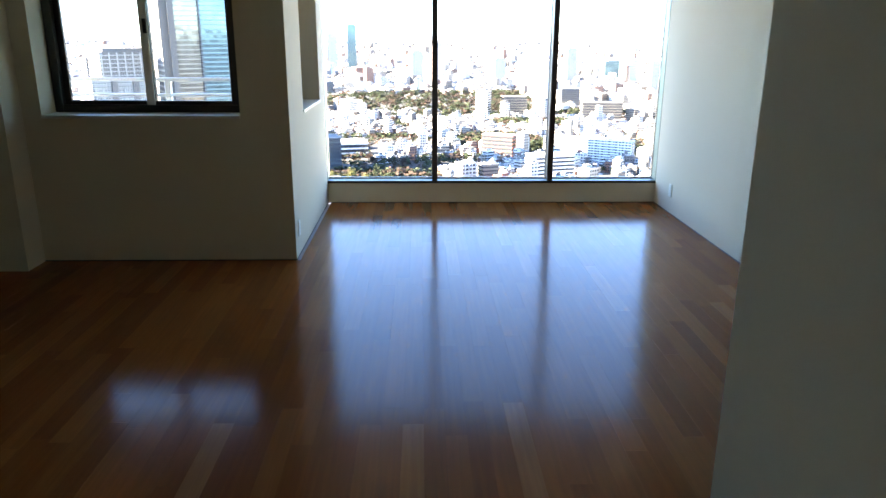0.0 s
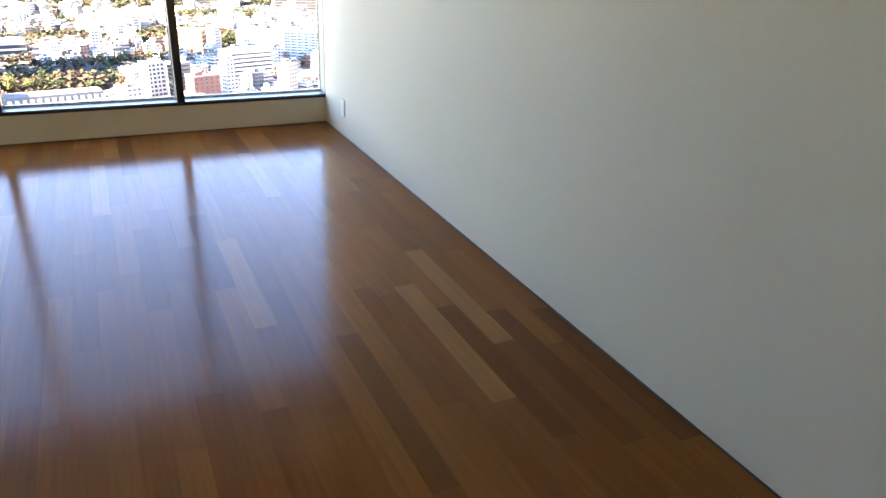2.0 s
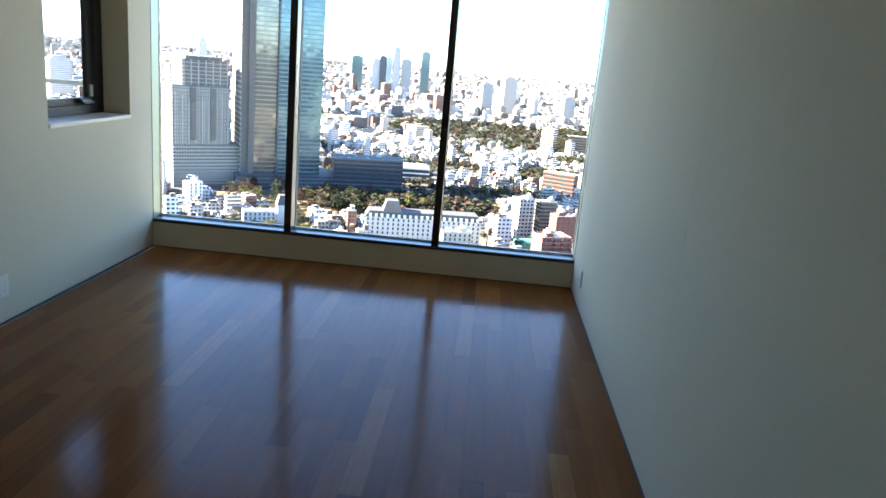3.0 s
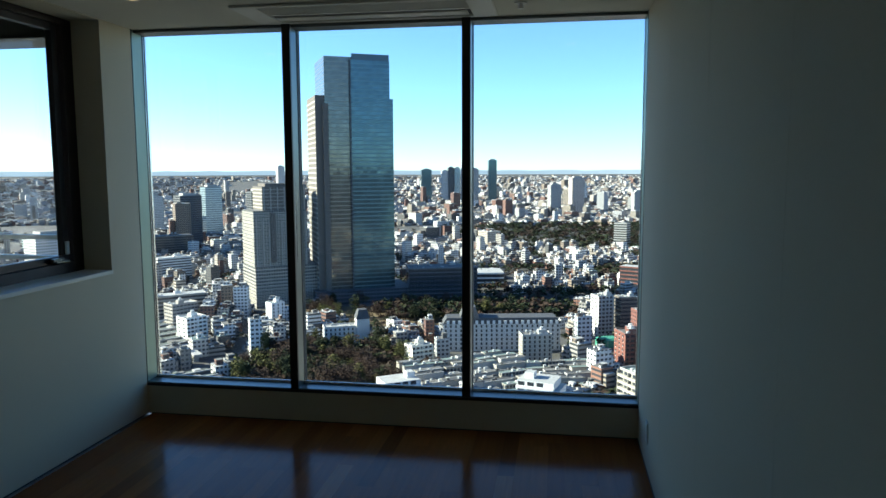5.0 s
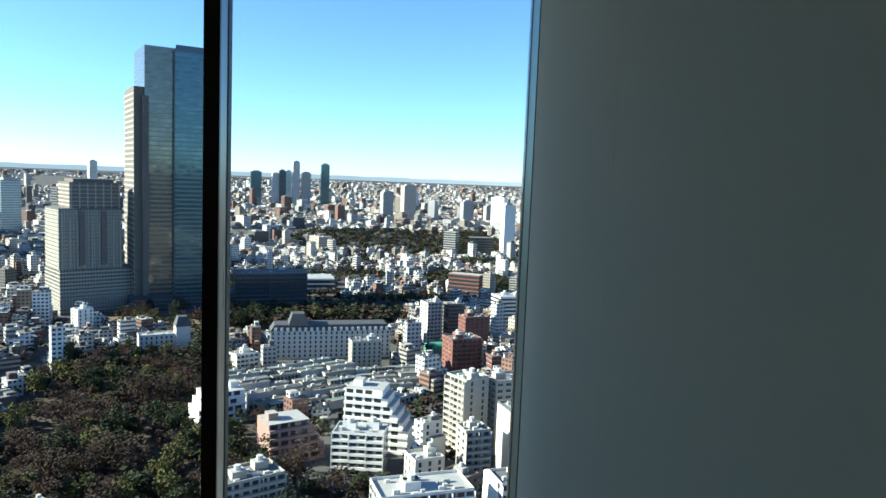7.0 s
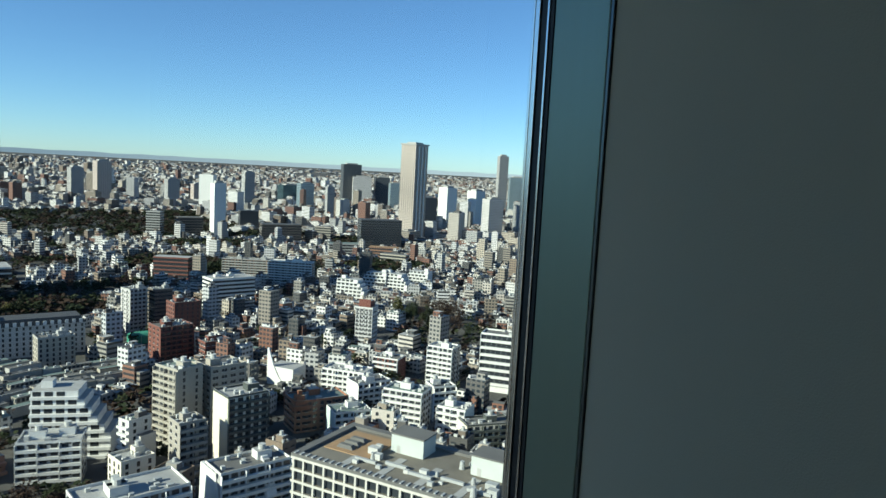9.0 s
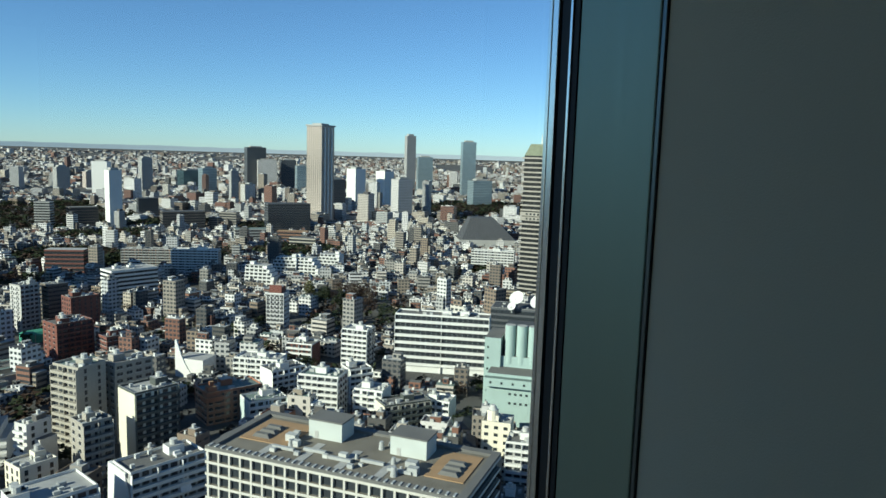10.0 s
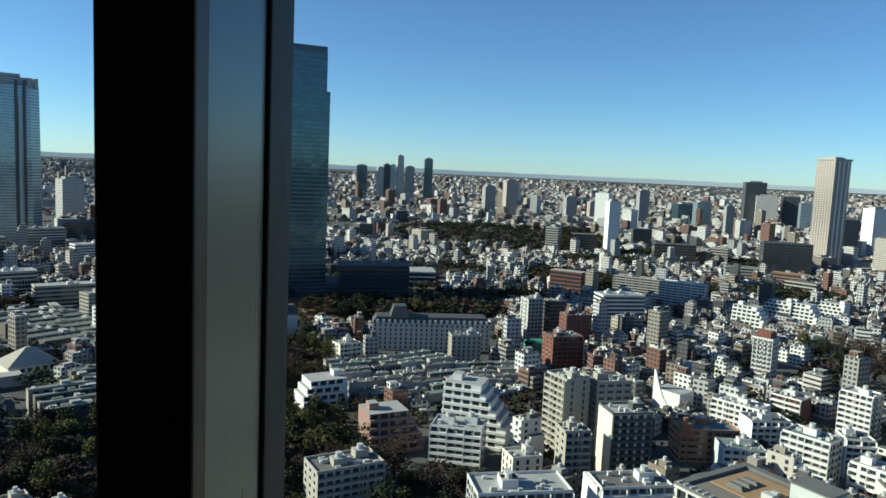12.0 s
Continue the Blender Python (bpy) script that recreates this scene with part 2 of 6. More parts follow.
MINT_R = painted("mint_render", (0.29, 0.385, 0.36), 0.8, 0.12, 2, 0.01, 0.2)
TANK = painted("rooftop_tank", (0.43, 0.435, 0.41), 0.7, 0.2, 2, 0.01, 0.3)
BARK = painted("bark", (0.10, 0.075, 0.055), 0.9, 0.3, 6, 0.02, 1.0)


def leaf_mat(name, tones):
    m, n, l, b = shader(name, tones[0], 0.85, 0.0, 0.08)
    rnd = n.new("ShaderNodeNewGeometry").outputs["Random Per Island"]
    l.new(ramp(n, l, rnd, [(i / len(tones), t) for i, t in enumerate(tones)]), b.inputs["Base Color"])
    return m


LEAF = leaf_mat("evergreen_leaves", [(0.018, 0.026, 0.014), (0.028, 0.037, 0.019), (0.038, 0.045, 0.023), (0.022, 0.030, 0.016)])
# lighter olive copy of the leaves, with sunlight put into the colour
SUNLIT_LEAF = leaf_mat("sunlit_olive_leaves", [(0.055, 0.060, 0.022), (0.075, 0.077, 0.028), (0.095, 0.090, 0.034), (0.062, 0.066, 0.025)])
TWIG = leaf_mat("bare_twigs", [(0.042, 0.028, 0.021), (0.056, 0.038, 0.028), (0.034, 0.023, 0.018), (0.047, 0.032, 0.024)])


def ground_mat():
    m, n, l, b = shader("town_ground", (0.1, 0.1, 0.1), 0.9)
    a = noise_tex(n, l, 0.02, 5)
    c = noise_tex(n, l, 0.25, 5)
    col = ramp(n, l, a, [(0.3, (0.045, 0.045, 0.047)), (0.48, (0.08, 0.078, 0.072)), (0.56, (0.05, 0.05, 0.034)), (0.7, (0.11, 0.105, 0.095))])
    l.new(mixcol(n, l, c, col, (0.06, 0.059, 0.055)), b.inputs["Base Color"])
    return m


GROUND = ground_mat()
LAWN = painted("winter_lawn", (0.135, 0.098, 0.052), 0.95, 0.4, 1, 0.02, 0.08)
LITTER = painted("leaf_litter", (0.052, 0.039, 0.026), 0.95, 0.4, 1, 0.02, 0.08)
CREAM_SIDE = painted("pale_cream_side", (0.60, 0.565, 0.46), 0.85, 0.1, 2, 0.01, 0.2)
# dark balcony glass, with the shade of its side put into the colour
SHADED_RAIL = painted("shaded_balcony_glass", (0.075, 0.085, 0.078), 0.4, 0.15, 2, 0.01, 0.2)
TAUPE_R = painted("taupe_tile", (0.30, 0.275, 0.235), 0.85, 0.15, 2, 0.01, 0.2)
BRONZE_R = painted("dark_taupe_tile", (0.11, 0.095, 0.08), 0.8, 0.2, 2, 0.01, 0.2)
# horizon haze put into a glowing blue-grey backdrop colour
HAZE_GLOW, _, _, hb = shader("horizon_haze_glow", (0.20, 0.225, 0.24), 0.95)
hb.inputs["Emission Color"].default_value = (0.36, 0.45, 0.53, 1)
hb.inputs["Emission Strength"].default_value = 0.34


# ---- building tools ----
class Geo:
    """Collects faces with materials and a map in metres."""

    def __init__(self):
        self.v, self.f, self.m, self.uv, self.mats = [], [], [], [], []

    def slot(self, mat):
        if mat not in self.mats:
            self.mats.append(mat)
        return self.mats.index(mat)

    def face(self, pts, mat, uv=None):
        i = len(self.v)
        self.v += [tuple(p) for p in pts]
        self.f.append(tuple(range(i, i + len(pts))))
        self.m.append(self.slot(mat))
        self.uv += uv if uv else [(p[0], p[1]) for p in pts]

    def prism(self, poly, z0, z1, wall, roof=None, taper=1.0, bottom=False, shift=(0, 0)):
        cx, cy = sum(p[0] for p in poly) / len(poly), sum(p[1] for p in poly) / len(poly)
        top = [(cx + (x - cx) * taper + shift[0], cy + (y - cy) * taper + shift[1]) for x, y in poly]
        u, k = 0.0, len(poly)
        base = len(self.v)
        self.v += [(x, y, z0) for x, y in poly] + [(x, y, z1) for x, y in top]
        for i in range(k):
            j = (i + 1) % k
            du = math.dist(poly[i], poly[j])
            self.f.append((base + i, base + j, base + k + j, base + k + i))
            self.m.append(self.slot(wall))
            self.uv += [(u, z0), (u + du, z0), (u + du, z1), (u, z1)]
            u += du
        self.f.append(tuple(base + k + i for i in range(k)))
        self.m.append(self.slot(roof or wall))
        self.uv += [(x, y) for x, y in top]
        if bottom:
            self.f.append(tuple(base + i for i in reversed(range(k))))
            self.m.append(self.slot(wall))
            self.uv += [(x, y) for x, y in reversed(poly)]
        return self

    def box(self, x0, y0, z0, x1, y1, z1, wall, roof=None, bottom=True):
        return self.prism([(x0, y0), (x1, y0), (x1, y1), (x0, y1)], z0, z1, wall, roof, bottom=bottom)

    def cyl(self, x, y, r, z0, z1, wall, roof=None, k=14, taper=1.0):
        return self.prism([(x + r * math.cos(2 * math.pi * i / k), y + r * math.sin(2 * math.pi * i / k)) for i in range(k)], z0, z1, wall, roof, taper, True)

    def mesh(self, name):
        me = bpy.data.meshes.new(name)
        me.from_pydata(self.v, [], self.f)
        for q in self.mats:
            me.materials.append(q)
        me.polygons.foreach_set("material_index", self.m)
        layer = me.uv_layers.new(name="map")
        layer.data.foreach_set("uv", np.array(self.uv, dtype=np.float32).ravel())
        me.update()
        return me


def part(name, geo, parent, label="", kind=""):
    ob = new(name, geo.mesh(name) if isinstance(geo, Geo) else geo)
    ob.parent = parent
    return tagged(ob, label, kind=kind)


def thing(name, label, category, m=None, group="", kind=""):
    ob = new(name)
    if m is not None:
        ob.matrix_world = m
    return tagged(ob, label, category, group, kind)


def setting(name, geo, label, category):
    return tagged(new(name, geo.mesh(name)), label, category, kind="structure")


def bevelled(name, boxes, mat, width=0.003):
    """One mesh of boxes (x0, y0, z0, x1, y1, z1) with softened edges."""
    bm = bmesh.new()
    for x0, y0, z0, x1, y1, z1 in boxes:
        bmesh.ops.create_cube(bm, size=1, matrix=Matrix.LocRotScale(((x0 + x1) / 2, (y0 + y1) / 2, (z0 + z1) / 2), None, (x1 - x0, y1 - y0, z1 - z0)))
    if width:
        bmesh.ops.bevel(bm, geom=bm.edges[:], offset=width, segments=2, affect="EDGES", profile=0.5)
    me = bpy.data.meshes.new(name)
    bm.to_mesh(me)
    bm.free()
    me.materials.append(mat)
    return me


# ---- the room ----
W, H, YG = 3.3, 2.597, 0.145
GR = -132.0
setting("floor", Geo().box(-4, -9, -0.25, W, 0.0, -0.014, CONCRETE), "glossy brown hardwood floor of narrow planks", "floor")
setting("ceiling", Geo().box(-4.2, -9.2, H, W + 0.2, 0.17, H + 0.25, CEILING), "white papered flat ceiling with recessed fittings", "ceiling")
setting("wall_east", Geo().box(W - 0.0003, -1.818, 0.01, W, -1.815, H, WALLPAPER).box(W - 0.0003, -2.738, 0.01, W, -2.735, H, WALLPAPER).box(W - 0.0003, -0.898, 0.01, W, -0.895, H, WALLPAPER).box(W, -6.231, 0, W + 0.2, 0.0, H, WALLPAPER).box(W + 0.03, 0.0, 0, W + 0.2, 0.165, H, CONCRETE), "plain white papered wall beside the tall window", "wall")
setting("wall_hall", Geo().box(1.335, -9, 0, W + 0.2, -6.231, H, WALLPAPER), "white papered corner wall of the entrance passage", "wall")
ww = Geo()
ww.box(-0.3, -1.93, 0, 0, 0.0, 1.03, WALLPAPER).box(-0.3, -1.93, 2.592, 0, 0.0, H, WALLPAPER)
ww.box(-0.3, -1.93, 1.03, 0, -1.30, 2.592, WALLPAPER).box(-0.3, -0.33, 1.03, 0, 0.0, 2.592, WALLPAPER).box(-0.3, 0.0, 0, -0.03, 0.165, H, CONCRETE)
setting("wall_west", ww, "white papered side wall with a narrow window opening", "wall")
wn_ = Geo()
wn_.box(-1.85, -1.93, 0, -0.3, -1.63, 1.058, WALLPAPER).box(-1.85, -1.93, 2.4, -0.3, -1.63, H, WALLPAPER)
wn_.box(-1.85, -1.93, 1.058, -1.72, -1.63, 2.4, WALLPAPER).box(-0.343, -1.93, 1.058, -0.3, -1.63, 2.4, WALLPAPER)
setting("wall_north", wn_, "white papered wall under a sliding window", "wall")
setting("pier", Geo().box(-4, -2.17, 0, -1.85, -1.63, H, WALLPAPER), "white papered wall pier beside the sliding window", "wall")
setting("wall_far_west", Geo().box(-4.2, -9, 0, -4, -1.63, H, WALLPAPER), "plain white papered wall", "wall")
setting("wall_south", Geo().box(-4.2, -9.2, 0, W + 0.2, -9, H, WALLPAPER), "plain white papered wall", "wall")
setting("wall_kick", Geo().box(0, 0.0, 0, W, 0.165, 0.198, WALLPAPER), "low white upstand below the tall window", "wall")
trim = Geo().box(W - 0.004, -6.231, 0, W, 0.0, 0.007, SLOT).box(0, -1.93, 0, 0.004, 0.0, 0.007, SLOT).box(0.004, -0.004, 0, W - 0.004, 0.0, 0.006, SLOT)
trim.box(-1.85, -1.934, 0, 0.0, -1.93, 0.007, SLOT)
setting("trim", trim, "thin dark shadow joint between wall and floor", "trim")
setting("wall_tower_below", Geo().box(-9, -14, GR, 6, 0.0, -0.3, CONCRETE), "concrete body of the residential tower below the flat", "wall")
# unseen; its 0.9 m overhang is added to cut the high sky light
setting("wall_tower_overhang", Geo().box(-9, -14, H + 0.3, 6, 0.9, H + 4, CONCRETE), "unseen concrete tower body above, overhang added to shade the window", "wall")

# tall window: three panes between dark mullions
win1 = thing("window_1", "floor-to-ceiling window in three panes, dark metal mullions", "window", kind="structure")
part("window_sill", bevelled("window_sill", [(0.0, 0.0, 0.212, W, YG - 0.02, 0.224)], ALU, 0.002), win1, "grey anodised metal sill")
part("sill_edge", bevelled("sill_edge", [(0.0, -0.006, 0.198, W, 0.012, 0.216)], BRONZE, 0.002), win1, "dark metal front edge")
part("window_head", bevelled("window_head", [(0.0, 0.03, H - 0.02, W, YG + 0.03, H - 0.001)], ALU, 0.002), win1)
M1, M2, MH = 1.068, 2.223, 0.027
for mx in (M1, M2):
    mu = part("mullion", bevelled("mullion", [(mx - MH, 0.0, 0.216, mx + MH, 0.020, H)], BRONZE, 0.002), win1, "dark bronze mullion face")
    part("mullion_side", bevelled("mullion_side", [(mx - MH + 0.002, 0.020, 0.22, mx + MH - 0.002, YG - 0.024, H)], ALU, 0.002), mu, "grey anodised mullion side")
    part("gasket", bevelled("gasket", [(mx - MH - 0.001, YG - 0.024, 0.22, mx + MH + 0.001, YG + 0.03, H)], RUBBER, 0.002), mu, "black glazing gasket")
for sx, a in ((1, W), (-1, 0.0)):
    def jb(d0, d1, y0, y1, z0=0.216):
        return (min(a - sx * d0, a - sx * d1), y0, z0, max(a - sx * d0, a - sx * d1), y1, H)
    j = part("jamb", bevelled("jamb", [jb(-0.028, 0.003, 0.008, 0.122)], JAMB, 0.002), win1, "grey anodised jamb panel")
    part("jamb_edge", bevelled("jamb_edge", [jb(-0.02, 0.0032, 0.0012, 0.0062)], ALU, 0.0006), j, "thin grey metal edge strip")
    part("gasket", bevelled("gasket", [jb(-0.028, 0.004, 0.122, 0.131), jb(-0.028, 0.005, 0.136, 0.150)], RUBBER, 0.001), j, "black glazing gasket")
    part("brush_strip", bevelled("brush_strip", [jb(-0.02, 0.006, 0.1315, 0.1355)], BRIGHT_ALU, 0.0005), j, "pale brush strip")
    part("outer_frame", bevelled("outer_frame", [jb(-0.028, 0.005, 0.156, 0.166), jb(-0.028, 0.006, 0.166, 0.172)], BRIGHT_ALU, 0.001), j, "bright outer frame")
part("glazing_bead", bevelled("glazing_bead", [(0.0, YG - 0.022, 0.222, W, YG - 0.004, 0.238)], ALU_LIGHT, 0.002), win1, "pale glazing bead")
for x0, x1 in ((0.001, M1 - MH - 0.001), (M1 + MH + 0.001, M2 - MH - 0.001), (M2 + MH + 0.001, W - 0.001)):
    part("pane", Geo().box(x0, YG + 0.006, 0.226, x1, YG + 0.012, H - 0.02, GLASS), win1, "green-tinted clear glass pane")

# narrow window in the side wall
win2 = thing("window_2", "narrow dark-framed window with white sill, onto a balcony", "window", kind="structure")
part("window_frame", bevelled("window_frame", [(-0.27, -1.30, 1.03, -0.19, -1.26, 2.59), (-0.27, -0.42, 1.03, -0.19, -0.33, 2.59), (-0.27, -1.26, 1.03, -0.19, -0.42, 1.11), (-0.27, -1.26, 2.55, -0.19, -0.42, 2.59)], BRONZE, 0.003), win2, "dark bronze frame")
part("sash", bevelled("sash", [(-0.25, -1.26, 1.11, -0.21, -1.215, 2.55), (-0.25, -0.49, 1.11, -0.21, -0.44, 2.55), (-0.25, -1.215, 1.11, -0.21, -0.49, 1.155), (-0.25, -1.215, 2.508, -0.21, -0.49, 2.55)], BRONZE, 0.003), win2)
part("window_sill", bevelled("window_sill", [(-0.19, -1.298, 1.024, 0.012, -0.332, 1.048)], PLASTIC, 0.003), win2, "white sill board")
part("handle", bevelled("handle", [(-0.205, -0.62, 1.118, -0.16, -0.50, 1.135), (-0.19, -0.64, 1.13, -0.165, -0.54, 1.15)], ALU, 0.004), win2, "grey metal stay handle")
part("latch", bevelled("latch", [(-0.21, -0.478, 1.16, -0.195, -0.452, 1.24)], ALU_LIGHT, 0.003), win2, "small metal latch")
part("pane", Geo().box(-0.234, -1.215, 1.155, -0.226, -0.49, 2.508, GLASS), win2)

# sliding window
win3 = thing("window_3", "two-sash sliding window, dark frame, deep white reveal", "window", kind="structure")
YF = -1.72
part("window_frame", bevelled("window_frame", [(-1.72, YF, 1.058, -1.66, YF + 0.09, 2.4), (-0.40, YF, 1.058, -0.343, YF + 0.09, 2.4), (-1.66, YF, 1.058, -0.40, YF + 0.09, 1.12), (-1.66, YF, 2.34, -0.40, YF + 0.09, 2.4)], BRONZE, 0.003), win3, "dark bronze frame")
for nm, x0, x1, yy in (("sash", -1.66, -1.0, YF + 0.045), ("sash", -1.04, -0.40, YF + 0.012)):
    s = part(nm, bevelled(nm, [(x0, yy, 1.12, x0 + 0.045, yy + 0.03, 2.34), (x1 - 0.05, yy, 1.12, x1, yy + 0.03, 2.34), (x0 + 0.045, yy, 1.12, x1 - 0.05, yy + 0.03, 1.15), (x0 + 0.045, yy, 2.29, x1 - 0.05, yy + 0.03, 2.34)], BRONZE, 0.003), win3)
    part("pane", Geo().box(x0 + 0.045, yy + 0.012, 1.15, x1 - 0.05, yy + 0.018, 2.29, GLASS), s)
part("meeting_rail", bevelled("meeting_rail", [(-1.058, YF + 0.002, 1.12, -1.0, YF + 0.012, 2.34)], ALU_LIGHT, 0.002), win3, "bright metal meeting rail")
part("latch", bevelled("latch", [(-1.03, YF - 0.016, 1.62, -1.005, YF + 0.002, 1.72)], BRONZE, 0.003), win3, "dark crescent latch")
part("window_sill", bevelled("window_sill", [(-1.72, -1.945, 1.046, -0.343, YF, 1.068)], PLASTIC, 0.003), win3, "white sill board")

# balcony outside the two small windows
balc = thing("balcony", "concrete balcony with metal rails outside the small windows", "balcony", kind="structure")
part("slab", Geo().box(-9, -1.63, -0.3, -0.3, 0.55, -0.05, CONCRETE), balc)
part("parapet", Geo().box(-9, 0.30, -0.05, -0.3, 0.45, 0.90, CONCRETE), balc)
# unseen soffit and end wall, added to keep direct sun out of window_2
part("unseen_soffit", Geo().box(-9, -1.63, H, -0.3, 0.55, H + 0.25, CONCRETE), balc)
part("unseen_end_wall", Geo().box(-9, -1.63, -0.05, -8.8, 0.30, H, CONCRETE), balc)
for z0, z1 in ((1.165, 1.20), (1.015, 1.045)):
    part("rail", bevelled("rail", [(-8.8, 0.34, z0, -0.31, 0.39, z1)], ALU_LIGHT, 0.006), balc, "pale aluminium rail")
for k in range(4):
    part("post", bevelled("post", [(-1.63 - k * 2.1, 0.345, 0.90, -1.57 - k * 2.1, 0.385, 1.165)], ALU_LIGHT, 0.004), balc, "pale aluminium post")

# sockets
def socket(x, y, z, side, name, label):
    s = thing(name, label, "wall outlet", pose(x, y, z, 0, 0, 0))
    part("plate", bevelled("plate", [(-0.008 if side > 0 else 0, -0.037, -0.06, 0 if side > 0 else 0.008, 0.037, 0.06)], PLASTIC, 0.003), s)
    fx = -0.0095 if side > 0 else 0.008
    for zz in (-0.026, 0.0, 0.026):
        part("socket_face", bevelled("socket_face", [(fx, -0.02, zz - 0.011, fx + 0.0015, 0.02, zz + 0.011)], PLASTIC, 0.0004), s)
        for yy in (-0.006, 0.006):
            part("slot", bevelled("slot", [(fx - 0.0004, yy - 0.001, zz - 0.004, fx + 0.0001 + 0.0015, yy + 0.001, zz + 0.004)], SLOT, 0), s, "dark socket slot")
socket(W, -0.46, 0.217, 1, "wall_outlet", "white wall outlet plate near the window corner")
socket(0.0, -1.78, 0.21, -1, "wall_outlet", "white wall outlet plate low on the side wall")

# ceiling fittings
def downlight(x, y):
    d = thing("downlight", "lit warm round recessed ceiling downlight, white trim ring", "downlight", pose(x, y, H), group="ceiling downlights")
    ring = Geo()
    k = 28
    for i in range(k):
        a, b = 2 * math.pi * i / k, 2 * math.pi * (i + 1) / k
        for (r0, z0), (r1, z1) in (((0.062, 0.0), (0.060, -0.006)), ((0.060, -0.006), (0.047, -0.006)), ((0.047, -0.006), (0.042, 0.0))):
            ring.face([(r0 * math.cos(a), r0 * math.sin(a), z0), (r1 * math.cos(a), r1 * math.sin(a), z1), (r1 * math.cos(b), r1 * math.sin(b), z1), (r0 * math.cos(b), r0 * math.sin(b), z0)], PLASTIC)
    part("trim_ring", ring, d, "white trim ring")
    part("lamp", Geo().cyl(0, 0, 0.044, -0.0035, -0.001, GLOW, k=24), d, "warm frosted lamp")
downlight(0.51, -0.79)
downlight(2.87, -0.75)

ac = thing("ceiling_air_conditioner", "white recessed ceiling air conditioner with long slots", "air conditioner", pose(1.68, -0.29, H))
part("panel", bevelled("panel", [(-0.74, -0.235, -0.016, 0.74, -0.205, -0.001), (-0.74, 0.205, -0.016, 0.74, 0.235, -0.001), (-0.74, -0.205, -0.016, -0.60, 0.205, -0.001), (0.60, -0.205, -0.016, 0.74, 0.205, -0.001), (-0.60, -0.02, -0.016, 0.60, 0.02, -0.001)], PLASTIC, 0.003), ac, "white panel frame")
part("intake_recess", Geo().box(-0.60, -0.205, -0.004, 0.60, -0.02, -0.002, SLOT), ac, "dark air intake")
part("outlet_recess", Geo().box(-0.60, 0.02, -0.004, 0.60, 0.205, -0.002, SLOT), ac, "dark air outlet")
for k in range(7):
    part("grille_slat", bevelled("grille_slat", [(-0.60, -0.196 + k * 0.025, -0.014, 0.60, -0.184 + k * 0.025, -0.006)], PLASTIC, 0.001), ac)
part("flap", bevelled("flap", [(-0.58, 0.05, -0.020, 0.58, 0.15, -0.012)], PLASTIC, 0.003), ac, "white louvre flap")
spr = thing("sprinkler", "small round chrome ceiling sprinkler head", "sprinkler", pose(2.57, -0.31, H))
part("rose", Geo().cyl(0, 0, 0.035, -0.006, 0, PLASTIC, k=18), spr)
part("head", Geo().cyl(0, 0, 0.012, -0.03, -0.006, ALU_LIGHT, k=12), spr, "chrome head")
part("deflector", Geo().cyl(0, 0, 0.018, -0.034, -0.030, ALU_LIGHT, k=12), spr)

# ---- the city ----
def far(d):
    """Where a thing d metres off stands on the shrunken far ground, and its scale there."""
    if d <= 2000:
        return d, 1.0
    q = 2000 + (d - 2000) * 2880 / (d - 2000 + 2880)
    return q, q / d


def ground_z(r):
    if r <= 2000:
        return GR
    q = min(r - 2000, 2868)
    true = 2000 + q * 2880 / (2880 - q)
    return GR * r / true


rad = [60, 150, 300, 600, 1000, 1500, 2000, 2200, 2500, 2800, 3100, 3400, 3700, 4000, 4200, 4400, 4600, 4700, 4780, 4830, 4860]
gg, K = Geo(), 96
gg.face([(60 * math.sin(2 * math.pi * i / K), 60 * math.cos(2 * math.pi * i / K), GR) for i in reversed(range(K))], GROUND)
base = len(gg.v)
gg.v += [(r * math.sin(2 * math.pi * i / K), r * math.cos(2 * math.pi * i / K), ground_z(r)) for r in rad for i in range(K)]
for a in range(len(rad) - 1):
    for i in range(K):
        j = (i + 1) % K
        gg.f.append((base + a * K + i, base + (a + 1) * K + i, base + (a + 1) * K + j, base + a * K + j)[::-1])
        gg.m.append(0)
        gg.uv += [(0, 0)] * 4
setting("ground", gg, "city ground with grey streets and lots", "ground")
# uneven low band in the glowing haze colour, closing off the far ground
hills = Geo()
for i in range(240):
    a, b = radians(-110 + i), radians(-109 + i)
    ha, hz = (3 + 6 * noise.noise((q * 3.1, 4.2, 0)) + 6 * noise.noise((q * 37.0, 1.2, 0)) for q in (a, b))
    hills.face([(4560 * math.sin(a), 4560 * math.cos(a), -60), (4560 * math.sin(b), 4560 * math.cos(b), -60), (4560 * math.sin(b), 4560 * math.cos(b), hz), (4560 * math.sin(a), 4560 * math.cos(a), ha)], HAZE_GLOW)
setting("backdrop", hills, "low hills and haze as one glowing blue-grey horizon band", "hills")

TAKEN = []


def site(az, d, phi=0.0, r=20.0, wide=1.0, high=1.0, ex=2.6, ey=-1.0):
    """The pose of a building at a bearing and distance; phi turns its left side to the window."""
    q, k = far(d)
    x, y = ex + q * math.sin(radians(az)), ey + q * math.cos(radians(az))
    TAKEN.append((x, y, r * k))
    return Matrix.Translation((x, y, ground_z(math.hypot(x, y)))) @ Matrix.Rotation(radians(-az + phi), 4, "Z") @ Matrix.Diagonal((k * wide, k * wide, k * high, 1))


